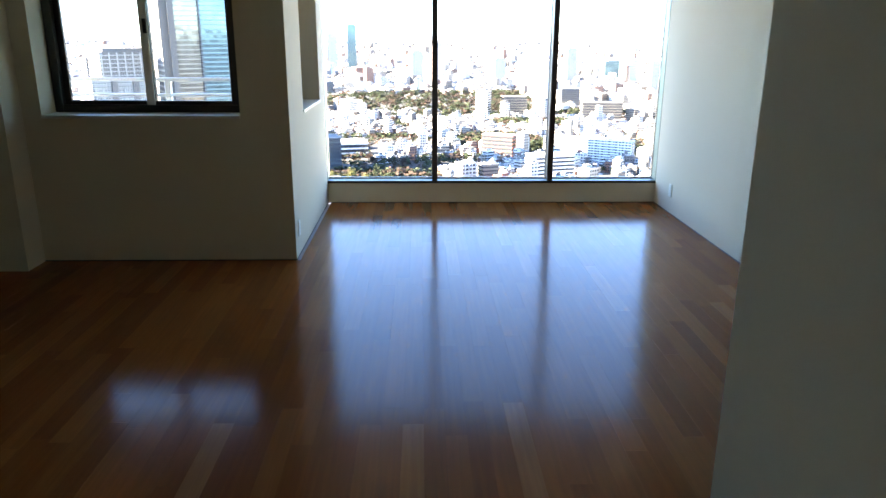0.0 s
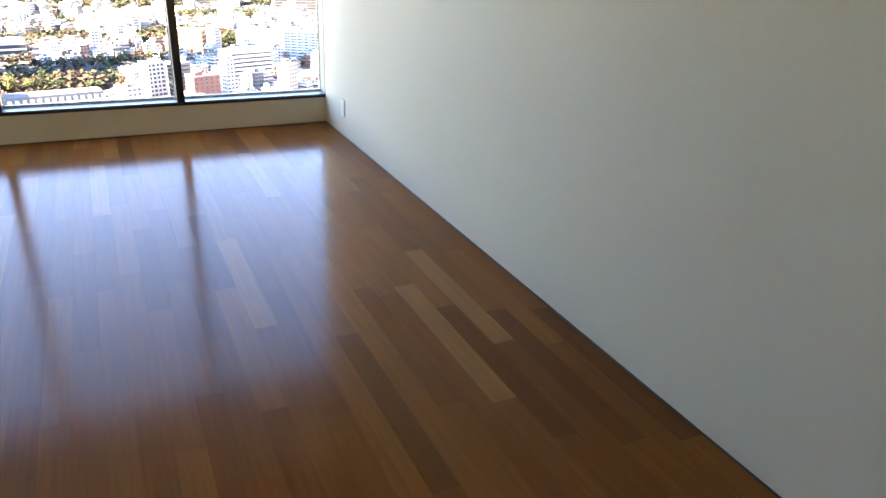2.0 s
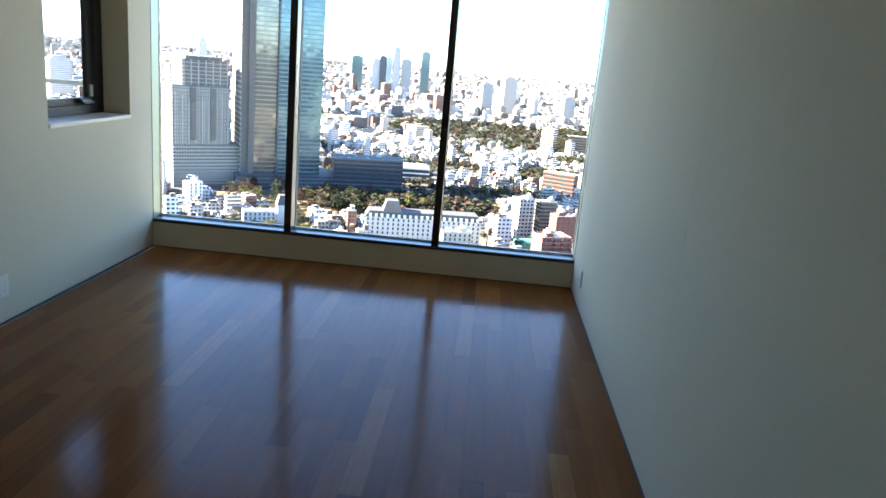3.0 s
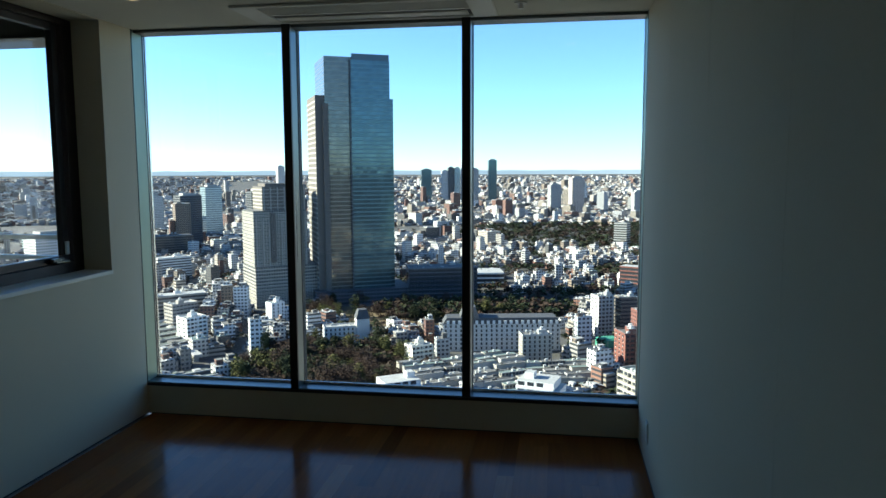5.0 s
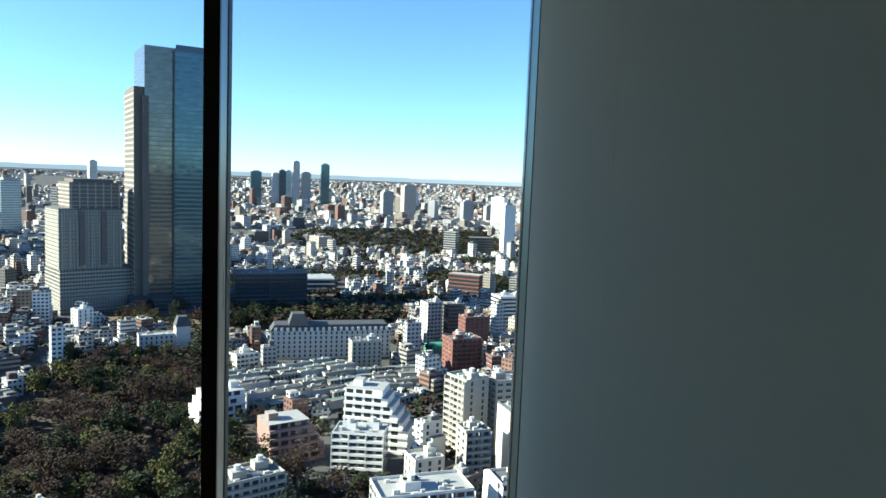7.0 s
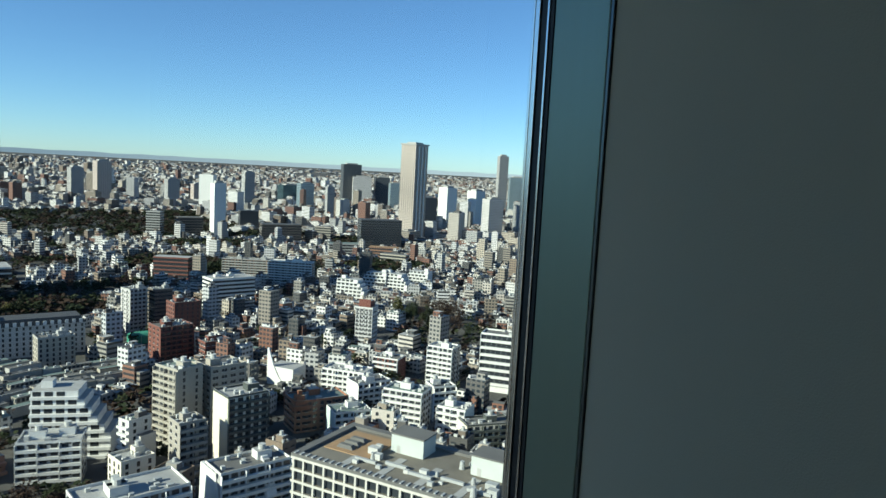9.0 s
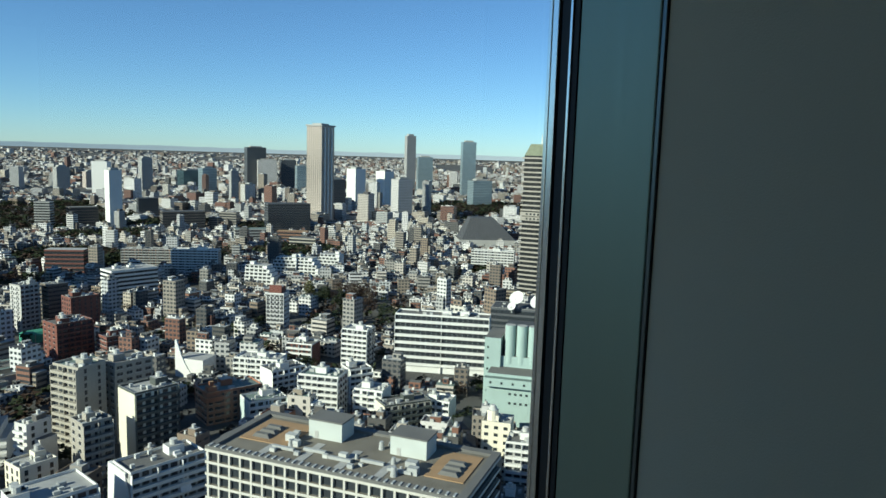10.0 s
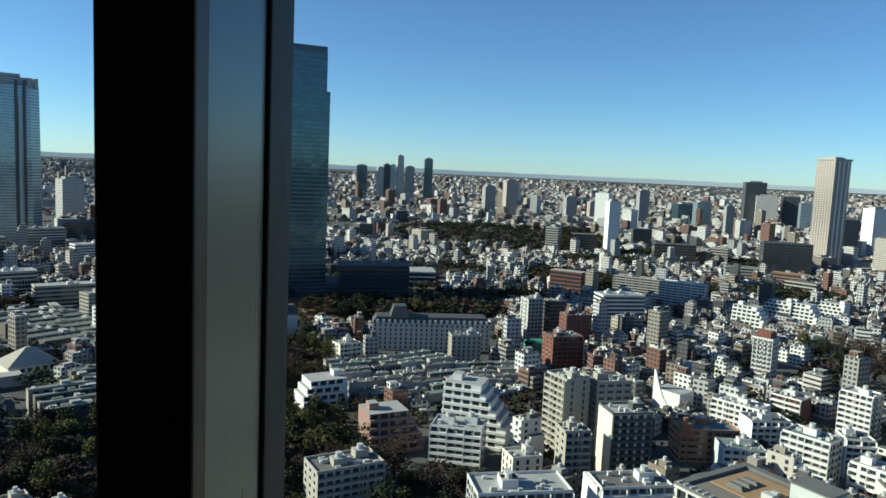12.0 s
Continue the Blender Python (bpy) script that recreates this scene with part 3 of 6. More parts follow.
def roof_kit(b, w, d, h, huts=1, seed=0, mat=None):
    """Parapet, lift hut, tank and air units of a flat roof."""
    rr = random.Random(seed)
    p = Geo()
    t = 0.35
    for x0, y0, x1, y1 in ((-w / 2, -d / 2, w / 2, -d / 2 + t), (-w / 2, d / 2 - t, w / 2, d / 2), (-w / 2, -d / 2 + t, -w / 2 + t, d / 2 - t), (w / 2 - t, -d / 2 + t, w / 2, d / 2 - t)):
        p.box(x0, y0, h, x1, y1, h + 0.9, mat or WHITE_R, R_PALE)
    part("parapet", p, b)
    for i in range(huts):
        hx, hy = rr.uniform(-0.28, 0.28) * w, rr.uniform(-0.2, 0.25) * d
        s, q = min(5.5, w * 0.3), min(4.5, d * 0.35)
        hut = part("stair_hut", Geo().box(hx - s / 2, hy - q / 2, h, hx + s / 2, hy + q / 2, h + 3.0, mat or WHITE_R, R_PALE), b)
        part("water_tank", Geo().cyl(hx, hy, min(1.3, q * 0.3), h + 3.0, h + 4.8, TANK, k=10), hut)
    for i in range(6 + huts * 2):
        ux, uy = rr.uniform(-0.42, 0.42) * w, rr.uniform(-0.42, 0.42) * d
        su = rr.uniform(0.5, 1.3)
        part("air_unit", Geo().box(ux - su, uy - 0.6, h, ux + su, uy + 0.6, h + rr.uniform(0.7, 1.7), TANK if i % 3 else STEEL), b)


def block(name, label, m, w, d, h, style, wall, roof=None, fl=3.1, bay=3.4, huts=1, trimmat=None, cat="building", group="", kit=True, glazed=0.36, fin=7.0, sides=True, rail=1.15):
    """A building: its wall, roof, and storey by storey its balconies, bands or windows."""
    b = thing(name, label, cat, m, group)
    roof = roof or R_CONC
    part("wall", Geo().box(-w / 2, -d / 2, 0, w / 2, d / 2, h - (0.3 if style in ("bands", "grid") else 0.0), PANE if style in ("bands", "grid") else wall, roof), b)
    n = max(1, int(h / fl))
    tm = trimmat or WHITE_R
    if style == "balcony":
        for i in range(n):
            z = i * fl + (h - n * fl)
            part("balcony", Geo().box(-w / 2 - 0.15, -d / 2 - 1.3, z, w / 2 + 0.15, -d / 2, z + rail, tm), b)
            g = Geo()
            for k in range(int(w / bay)):
                x = -w / 2 + (k + 0.5) * w / int(w / bay)
                g.box(x - bay * glazed, -d / 2 - 0.06, z + rail + 0.05, x + bay * glazed, -d / 2 + 0.05, z + fl - 0.25, PANE)
            part("window_row", g, b, "dark glazed doors behind the balcony")
        nf = max(2, int(w / fin))
        for k in range(nf + 1):
            x = -w / 2 + k * w / nf
            part("fin_wall", Geo().box(x - 0.12, -d / 2 - 1.3, 0, x + 0.12, -d / 2, h, tm), b)
        for sx in (-1, 1) if sides else ():
            for i in range(n):
                for k in range(max(1, int(d / 5))):
                    y = -d / 2 + (k + 0.5) * d / max(1, int(d / 5))
                    window(b, sx * w / 2, y, i * fl + (h - n * fl) + 1.0, sx, int(d + h) % 3)
    elif style == "bands":
        for i in range(n + 1):
            z = i * (h / n)
            part("spandrel", Geo().box(-w / 2 - 0.25, -d / 2 - 0.25, max(0, z - 0.95), w / 2 + 0.25, d / 2 + 0.25, z + 0.75, wall, roof), b)
    elif style == "grid":
        for i in range(n + 1):
            z = h - i * fl
            part("floor_edge", Geo().box(-w / 2 - 0.9, -d / 2 - 0.9, max(z - 0.75, 0), w / 2 + 0.9, d / 2 + 0.9, z, wall, roof), b)
        for k in range(int(w / bay) + 1):
            x = -w / 2 + k * w / int(w / bay)
            part("fin", Geo().box(x - 0.3, -d / 2 - 0.8, 0, x + 0.3, -d / 2 + 0.1, h - 0.8, wall), b)
        for k in range(int(d / bay) + 1):
            y = -d / 2 + k * d / int(d / bay)
            part("fin", Geo().box(-w / 2 - 0.8, y - 0.3, 0, -w / 2 + 0.1, y + 0.3, h - 0.8, wall), b)
    elif style == "windows":
        for i in range(n):
            z = i * fl + (h - n * fl) + 0.9
            for k in range(int(w / bay)):
                window(b, -w / 2 + (k + 0.5) * w / int(w / bay), -d / 2, z, 0, int(w + h) % 3)
            for k in range(max(1, int(d / bay))):
                window(b, -w / 2, -d / 2 + (k + 0.5) * d / max(1, int(d / bay)), z, -1, int(w + h) % 3)
    if kit:
        roof_kit(b, w, d, h, huts, int(w * 31 + d * 7 + h), tm)
    return b


WIN_FRONT = Geo().box(-0.85, -0.07, 0.0, 0.85, 0.05, 1.35, PANE).box(-0.95, -0.12, -0.12, 0.95, 0.02, 0.0, WHITE_R).mesh("window")


WIN_WIDE = Geo().box(-1.25, -0.07, 0.1, 1.25, 0.05, 1.5, PANE).box(-0.05, -0.09, 0.1, 0.05, 0.0, 1.5, STEEL).box(-1.35, -0.14, -0.05, 1.35, 0.02, 0.1, WHITE_R).mesh("window")
WIN_TALL = Geo().box(-0.6, -0.07, -0.3, 0.6, 0.05, 1.6, PANE).box(-0.7, -0.12, -0.42, 0.7, 0.02, -0.3, GREY_R).mesh("window")


def window(b, x, y, z, side, shape=0):
    ob = new("window", (WIN_FRONT, WIN_WIDE, WIN_TALL)[shape])
    ob.parent = b
    ob.matrix_local = pose(x, y, z, 0, 0, 0 if side == 0 else side * 90)
    return ob


# glass skyscraper with stepped shoulders
t1 = thing("glass_skyscraper", "tall blue-grey glass skyscraper with stepped shoulders", "skyscraper", site(-16.49, 757, 11.5, 56, 1.006, 0.998))
part("tower_shaft", Geo().box(-31, -28, 0, 31, 28, 246, F_GLASS, R_DARK), t1)
part("front_bay", Geo().box(-5, -31, 0, 34, 24, 243, F_GLASS2, R_DARK), t1, "bluer projecting glass bay")
part("shoulder", Geo().box(31, -29, 0, 38, 26, 206, F_GLASS2, R_DARK), t1)
part("shoulder", Geo().box(-40, -27, 0, -31, 27, 208, BRONZE_R, R_DARK), t1, "dark bronze side bay with pale floor bands")
part("groove", Geo().box(-33.0, -30.5, 0, -27.5, -28, 200, BRONZE_R, R_DARK), t1, "dark bronze corner strip")
part("mullion_groove", Geo().box(-6.2, -31.3, 0, -4.8, -27.8, 243, F_DARK, R_DARK), t1, "dark vertical groove")
part("crown_screen", Geo().box(-4.5, -31.2, 243, 33.5, -30.8, 249, PANE_BLUE).box(33.2, -31, 243, 33.6, 20, 249, PANE_BLUE), t1, "glass screen on the roof edge")
part("podium", Geo().box(-45, -42, 0, 55, 30, 14, F_DARK, R_DARK), t1)
for i in range(40):
    part("spandrel", Geo().box(-40.3, -27.3, 6 + i * 5.0, -39.7, 27.3, 7.6 + i * 5.0, BEIGE_R), t1, "pale floor edge")

t2 = thing("stepped_office_tower", "grey-beige stepped office tower beside the glass skyscraper", "tower", site(-22.35, 741, 17, 47, 1.033, 1.013))
part("lower_block", Geo().box(-28, -22, 0, 36, 22, 40, F_BEIGE_D, R_CONC), t2)
part("middle_block", Geo().box(-28, -20, 40, 24, 20, 94, F_BEIGE_D, R_CONC), t2)
part("upper_block", Geo().box(-18, -16, 94, 24, 16, 117, BRONZE_R, R_DARK), t2, "dark taupe top storeys")
for i in range(6):
    part("floor_band", Geo().box(-18.4, -16.3, 96 + i * 3.5, -17.2, 16.3, 97.2 + i * 3.5, BEIGE_R), t2)
for i in range(6):
    part("floor_band", Geo().box(-17.2, -16.4, 96.3 + i * 3.5, 24.2, -15.9, 97.0 + i * 3.5, TAUPE_R), t2)
for i in range(7):
    part("pier", Geo().box(-17 + i * 6.6, -16.5, 94, -16 + i * 6.6, -15.8, 116.6, TAUPE_R), t2)
part("rooftop_frame", Geo().box(-14, -12, 117, 20, 12, 120, BRONZE_R, R_DARK), t2, "dark rooftop plant screen")
for x in (-12, 6):
    part("recess", Geo().box(x, -21.4, 44, x + 5, -20, 92, BRONZE_R), t2, "dark balcony recess")
for i in range(15):
    part("floor_band", Geo().box(-28.5, -20.4, 42 + i * 3.4, 24.4, 20.4, 42.7 + i * 3.4, BEIGE_R), t2)
for i in range(12):
    part("floor_band", Geo().box(-28.5, -22.4, 2 + i * 3.2, 36.4, 22.4, 2.6 + i * 3.2, BEIGE_R), t2)
for i in range(9):
    part("pier", Geo().box(-26 + i * 6, -21.2, 40, -24.9 + i * 6, -20, 88 - (i % 3) * 3, TAUPE_R), t2)

t3 = thing("rounded_skyscraper", "tall rounded octagonal glass skyscraper in haze", "skyscraper", site(-35.15, 1223, 8, 61, 1.019, 1.001))
def octo(w, d, c):
    return [(-w + c, -d), (w - c, -d), (w, -d + c), (w, d - c), (w - c, d), (-w + c, d), (-w, d - c), (-w, -d + c)]
part("tower_shaft", Geo().prism(octo(40, 34, 14), 0, 225, F_GLASS_HAZE, R_CONC, 0.95), t3)
part("crown", Geo().prism(octo(34, 29, 11), 225, 236, F_GREY, R_CONC, 0.98), t3)
part("mast_screen", Geo().box(-16, -12, 236, 16, 12, 242, F_GREY, R_CONC), t3)
for x, mat_ in ((5.5, F_DARK), (15.5, F_DARK), (9.5, TANK)):
    part("rib", Geo().box(x, -35.5, 0, x + 3.4, -33, 205 if mat_ is TANK else 232, mat_), t3, "vertical rib between the curved glass faces")
for x, y in ((-33, -28), (33, -28), (-12, -34), (24, -32)):
    part("crown_fin", Geo().box(x - 2.5, y - 0.6, 222, x + 2.5, y + 3, 236, F_GREY), t3, "raised crown fin")

BEIGE_W = painted("aged_white_render", (0.47, 0.455, 0.42), 0.85, 0.12, 2, 0.01, 0.2)
# long white hotel with dark mansard
h4 = block("long_white_hotel", "long white hotel with rows of windows, dark mansard roof", site(-4.56, 530, 6, 50, 1.036, 1.023), 84, 16, 20, "windows", BEIGE_W, R_DARK, 3.2, 3.6, 0, kit=False, cat="hotel")
part("mansard", Geo().prism([(-42.4, -8.4), (42.4, -8.4), (42.4, 8.4), (-42.4, 8.4)], 20, 24.5, R_DARK, R_DARK, 0.93), h4, "dark mansard roof")
for k in range(20):
    part("dormer", Geo().box(-39.5 + k * 4.1, -9, 20.2, -37.6 + k * 4.1, -6, 22.6, WHITE_R), h4)
part("corner_pavilion", Geo().prism([(-30, -9), (-16, -9), (-16, 8), (-30, 8)], 24, 32, R_DARK, R_DARK, 0.6), h4)

block("brick_red_block", "dark red-brown tiled block of flats", site(6.07, 503, 25, 23, 1.033, 1.017), 22, 17, 22, "balcony", BRICK_R, R_CONC, 3.1, 3.4, 2, BRICK_R)
block("brick_red_block", "red-brown tiled low annexe", site(9.21, 495, 25, 17, 1.032, 1.014), 18, 14, 13, "windows", BRICK_R, R_CONC, 3.1, 3.4, 1, BRICK_R)
block("round_grey_tower", "slim grey tower of flats", site(3.44, 583, 30, 14, 1.021, 1.005), 13, 12, 33, "balcony", F_GREY, R_CONC, 3.1, 3.2, 1, GREY_R)


def stepped(name, label, m, w, d, h, n, wall, tm, dirn=1):
    """Terraced flats that step down storey by storey."""
    b = thing(name, label, "apartment building", m)
    fl = h / n
    for i in range(n):
        cut = max(0, i - n // 3) * w * 0.085
        x0, x1 = (-w / 2, w / 2 - cut) if dirn > 0 else (-w / 2 + cut, w / 2)
        part("storey", Geo().box(x0, -d / 2 + i * 0.5, i * fl, x1, d / 2, (i + 1) * fl, wall, R_PALE), b)
        part("balcony", Geo().box(x0 - 0.1, -d / 2 + i * 0.5 - 1.4, i * fl, x1 + 0.1, -d / 2 + i * 0.5, i * fl + 1.2, tm), b)
        for k in range(max(1, int((x1 - x0) / 4.5))):
            x = x0 + (k + 0.5) * 4.5
            part("window", Geo().box(x - 1.6, -d / 2 + i * 0.5 - 0.06, i * fl + 1.25, x + 1.6, -d / 2 + i * 0.5 + 0.05, (i + 1) * fl - 0.3, PANE), b)
    part("stair_hut", Geo().box(-w * 0.35 * dirn - 2, -1, h, -w * 0.35 * dirn + 2.4, 4, h + 3, tm, R_PALE), b)
    return b


stepped("terraced_flats", "white terraced block of flats stepping down", site(-0.39, 350, -14, 25, 1.060, 1.048), 31, 18, 28, 8, WHITE_R, WHITE_R)
stepped("terraced_flats", "low white terraced building beside the park", site(-13.23, 397, 20, 21, 1.065, 1.047), 24, 16, 15, 4, WHITE_R, WHITE_R, -1)
stepped("terraced_flats", "pinkish terraced flats stepping down to the park", site(-7.52, 337, 22, 21, 1.065, 1.056), 25, 17, 18, 5, PINK_R, PINK_R)
block("balcony_flats", "white flats with long balconies", site(-1.90, 321, -10, 19, 1.065, 1.055), 22, 14, 17, "balcony", F_WHITE, R_PALE, 3.0, 3.2, 2)
block("balcony_tower", "tall taupe flats, stacked balconies, green-grey roof", site(6.71, 342, -52, 17, 1.058, 1.045), 15, 13, 37, "balcony", TAUPE_R, R_GREEN, 3.0, 3.0, 1, BEIGE_R)
block("plain_grey_flats", "grey flats joined to the tall taupe ones", site(9.76, 352, 28, 16, 1.055, 1.042), 17, 15, 35, "windows", TAUPE_R, R_CONC, 3.0, 4.2, 1, TAUPE_R)
block("small_grey_flats", "narrow grey flats with a glazed stair tower", site(7.37, 310, 24, 13, 1.063, 1.051), 11, 10, 23, "balcony", TAUPE_R, R_CONC, 3.0, 3.0, 1, TAUPE_R)
block("cream_flats", "cream flats, blank end wall, dark balconies on the long side", site(11.32, 323, 27, 18, 1.059, 1.047), 18, 14, 30, "balcony", CREAM_SIDE, R_PALE, 3.0, 3.2, 1, SHADED_RAIL, sides=False)
o1 = block("orange_tile_block", "orange-brown tiled block with a stepped tower", site(17.22, 364, 22, 23, 1.051, 1.039), 27, 15, 15, "windows", F_BROWN, R_GREEN, 3.0, 3.4, 1, ORANGE_R)
for i in range(4):
    part("tower_step", Geo().box(-15 + i, -10 + i, 15 + i * 2.2 - 3, -7 - i, -3 - i * 0.6, 15 + (i + 1) * 2.2 - 3, ORANGE_R, R_BROWN), o1)
block("long_slab_flats", "long white slab of flats with balconies, seven storeys", site(34.23, 436, -8, 37, 1.033, 1.019), 56, 13, 35, "balcony", WHITE_R, R_CONC, 4.4, 3.0, 2, glazed=0.5, fin=60.0, rail=1.5)
block("white_flats", "white flats with balconies", site(24.6, 356, -22, 17, 1.051, 1.039), 20, 13, 22, "balcony", F_WHITE, R_GREEN, 3.0, 3.2, 1)
block("white_flats", "white flats with gridded balconies", site(27.4, 434, -24, 16, 1.036, 1.021), 16, 12, 26, "balcony", F_WHITE, R_PALE, 3.0, 3.2, 1)
sf = block("slim_flats", "slim grey-white flats with a red rooftop sign frame", site(20.99, 529, -22, 13, 1.020, 1.004), 13, 11, 30, "windows", F_GREY, R_CONC, 3.0, 3.2, 1)
part("sign_frame", Geo().box(-4.5, -4.6, 30.9, 4.5, -4.2, 36.5, BRICK_R).box(-4.5, -4.2, 30.9, -4.1, 3, 35, BRICK_R).box(4.1, -4.2, 30.9, 4.5, 3, 35, BRICK_R), sf, "red-brown rooftop sign frame")
block("white_block", "wide white office block with ribbon windows", site(10.23, 666, 26, 30, 1.001, 0.984), 40, 20, 29, "bands", WHITE_R, R_PALE, 3.4, 3.4, 2)
block("brown_slab", "long brown tiled slab of flats", site(11.81, 834, -14, 35, 0.970, 0.952), 62, 14, 24, "balcony", F_BROWN, R_CONC, 3.0, 3.6, 2, GREY_R)
block("white_slab", "long white slab of flats", site(14.94, 807, -16, 29, 0.972, 0.953), 50, 14, 26, "balcony", F_WHITE, R_PALE, 3.0, 3.6, 2)
block("white_slab", "white slab of flats with open galleries", site(38.07, 811, -6, 29, 0.961, 0.945), 50, 14, 29, "balcony", F_WHITE, R_PALE, 3.2, 3.6, 2)
block("low_white_flats", "low white flats with a cluttered pale roof", site(3.28, 249, 18, 26, 1.073, 1.065), 32, 16, 22, "balcony", F_WHITE, R_PALE, 3.0, 3.2, 2)
w13 = block("sloped_white_flats", "white flats with sloped end walls", site(12.06, 267, 26, 21, 1.068, 1.060), 26, 13, 21, "balcony", F_WHITE, R_CONC, 3.0, 3.2, 1)
part("sloped_wall", Geo().prism([(-14.6, -8), (-13, -8), (-13, 8), (-14.6, 8)], 0, 20.6, WHITE_R, WHITE_R, 0.8, shift=(1, 3)), w13, "raking white end wall")
part("sloped_wall", Geo().prism([(3, -8.6), (7, -8.6), (7, 6), (3, 6)], 10, 22.5, WHITE_R, WHITE_R, 0.55, shift=(0, 3)), w13, "raking white wall")
block("ochre_small_block", "small ochre building with a pale flat roof", site(3.41, 302, 25, 12, 1.066, 1.054), 13, 11, 13, "windows", CREAM, R_PALE, 3.0, 3.4, 1, CREAM)
block("dark_low_block", "dark blue glass low building by the park", site(-9.37, 743, 8, 40, 1.011, 0.990), 70, 30, 34, "bands", F_DARK, R_DARK, 4.0, 3.4, 1, GREY_R)
block("flat_hall", "low white hall with a broad pale roof", site(-6.87, 835, 5, 40, 0.994, 0.980), 70, 40, 16, "bands", WHITE_R, R_PALE, 5.0, 4, 1)

PLANT_R = painted("plant_room_paint", (0.42, 0.45, 0.42), 0.8, 0.15, 2, 0.01, 0.2)
GRID_R = painted("cream_concrete_grid", (0.47, 0.455, 0.405), 0.85, 0.15, 2, 0.01, 0.2)
R_ROOF = painted("weathered_roof", (0.155, 0.14, 0.112), 0.9, 0.45, 2, 0.01, 0.15)
# near office block with a gridded front
UX, UY = 0.5775, -0.816
ang = math.degrees(math.atan2(UY, UX))
gb = block("gridded_office_block", "office block with a white grid of windows, cluttered brown roof", Matrix.Translation((94.6, 178.8, GR)) @ Matrix.Rotation(radians(ang), 4, "Z") @ Matrix.Diagonal((1.03, 1.04, 1.093, 1)), 76, 29, 43, "grid", GRID_R, R_ROOF, 3.3, 3.6, 0, kit=False, cat="office building")
TAKEN.append((94.6, 178.8, 36))
TAKEN.append((80.0, 200.0, 26))
TAKEN.append((110.0, 156.0, 26))
rim = Geo()
for x0, y0, x1, y1 in ((-38.9, -15.4, 38.9, -13.0), (-38.9, 13.0, 38.9, 15.4), (-38.9, -13.0, -36.6, 13.0), (36.6, -13.0, 38.9, 13.0)):
    rim.box(x0, y0, 43, x1, y1, 43.8, R_CONC)
part("roof_edge", rim, gb, "grey metal roof edge")
for k in range(36):
    part("edge_rib", Geo().box(-38 + k * 2.1, -15.2, 43.8, -37.4 + k * 2.1, -13.3, 44.05, STEEL), gb)
for x0, y0, x1, y1 in ((-35, -5, -19, 11), (24, -6, 35, 11)):
    part("roof_deck", Geo().box(x0, y0, 43, x1, y1, 43.25, R_BROWN), gb, "brown sunken roof deck")
    for k in range(3):
        part("skylight", Geo().prism([(x0 + 3, y0 + 2 + k * 3.2), (x0 + 9, y0 + 2 + k * 3.2), (x0 + 9, y0 + 4 + k * 3.2), (x0 + 3, y0 + 4 + k * 3.2)], 43.25, 44.3, R_CONC, R_CONC, 0.7), gb, "ridged skylight")
for x0, y0, x1, y1 in ((-17, 4, -6, 11.5), (10, 3, 21, 10.5)):
    hut = part("plant_room", Geo().box(x0, y0, 43, x1, y1, 48.2, PLANT_R, R_CONC), gb, "pale grey-green rooftop plant room")
    part("roof_lip", Geo().box(x0 - 0.3, y0 - 0.3, 48.2, x1 + 0.3, y1 + 0.3, 48.6, R_CONC), hut)
    part("door", Geo().box(x0 + 2, y0 - 0.08, 43, x0 + 3.2, y0, 45.2, GREY_R), hut)
rr = random.Random(5)
for k in range(34):
    x, y, s = rr.uniform(-21, 23), rr.uniform(-10, 10), rr.uniform(0.6, 1.7)
    if any(a - 1.5 < x < c + 1.5 and b - 1.5 < y < e + 1.5 for a, b, c, e in ((-18, 1, -6, 12.5), (11, 0, 22, 11.5))):
        continue
    if k % 3 == 0:
        part("vent_cowl", Geo().cyl(x, y, s * 0.6, 43, 43 + s * 1.5, STEEL, k=10, taper=0.7), gb, "grey vent cowl")
    else:
        part("air_unit", Geo().box(x - s, y - s * 0.7, 43, x + s, y + s * 0.7, 43 + s * 1.3, STEEL if k % 2 else TANK), gb, "grey air unit")
for k in range(5):
    part("duct", Geo().box(-22 + k * 9, -7.5 + (k % 2) * 2, 43.2, -15 + k * 9, -6.6 + (k % 2) * 2, 44.0, STEEL), gb)
for k in range(4):
    part("walkway", Geo().box(-24 + k * 12, -12.5, 43, -21.5 + k * 12, 1, 43.12, R_PALE), gb, "pale walkway strip")

# mint-green plant building with four silos
pl = thing("mint_plant_building", "pale mint plant building with four tall silos", "plant building", site(41.6, 365, -6, 36, 0.93, 0.947))
part("left_block", Geo().box(-26, -8, 0, -17, 16, 44, F_MINT, R_CONC), pl)
part("lower_block", Geo().box(-22, -20, 0, 22, -6, 28, MINT_R, R_CONC), pl)
part("middle_block", Geo().box(-17, -6, 0, 26, 18, 34, MINT_R, R_CONC), pl)
part("front_ledge", Geo().box(-23, -24, 22, 20, -20, 26.5, MINT_R, R_GREEN), pl)
for k in range(4):
    part("silo", Geo().cyl(-12.5 + k * 6.4, -3.5, 2.9, 30, 51, MINT_R, R_PALE, 18), pl, "tall pale mint silo")
part("silo_deck", Geo().box(-16, -1, 34, 14, 12, 50, STEEL, R_DARK), pl)
for k in range(7):
    part("porthole", Geo().box(-20 + k * 6, -24.1, 23.6, -18.8 + k * 6, -23.9, 24.8, PANE), pl)
for k in range(10):
    part("window", Geo().box(-10 + k * 3, -20.1, 12, -8.6 + k * 3, -19.9, 13.2, PANE), pl)
    part("window", Geo().box(-10 + k * 3, -20.1, 17, -8.6 + k * 3, -19.9, 18.2, PANE), pl)
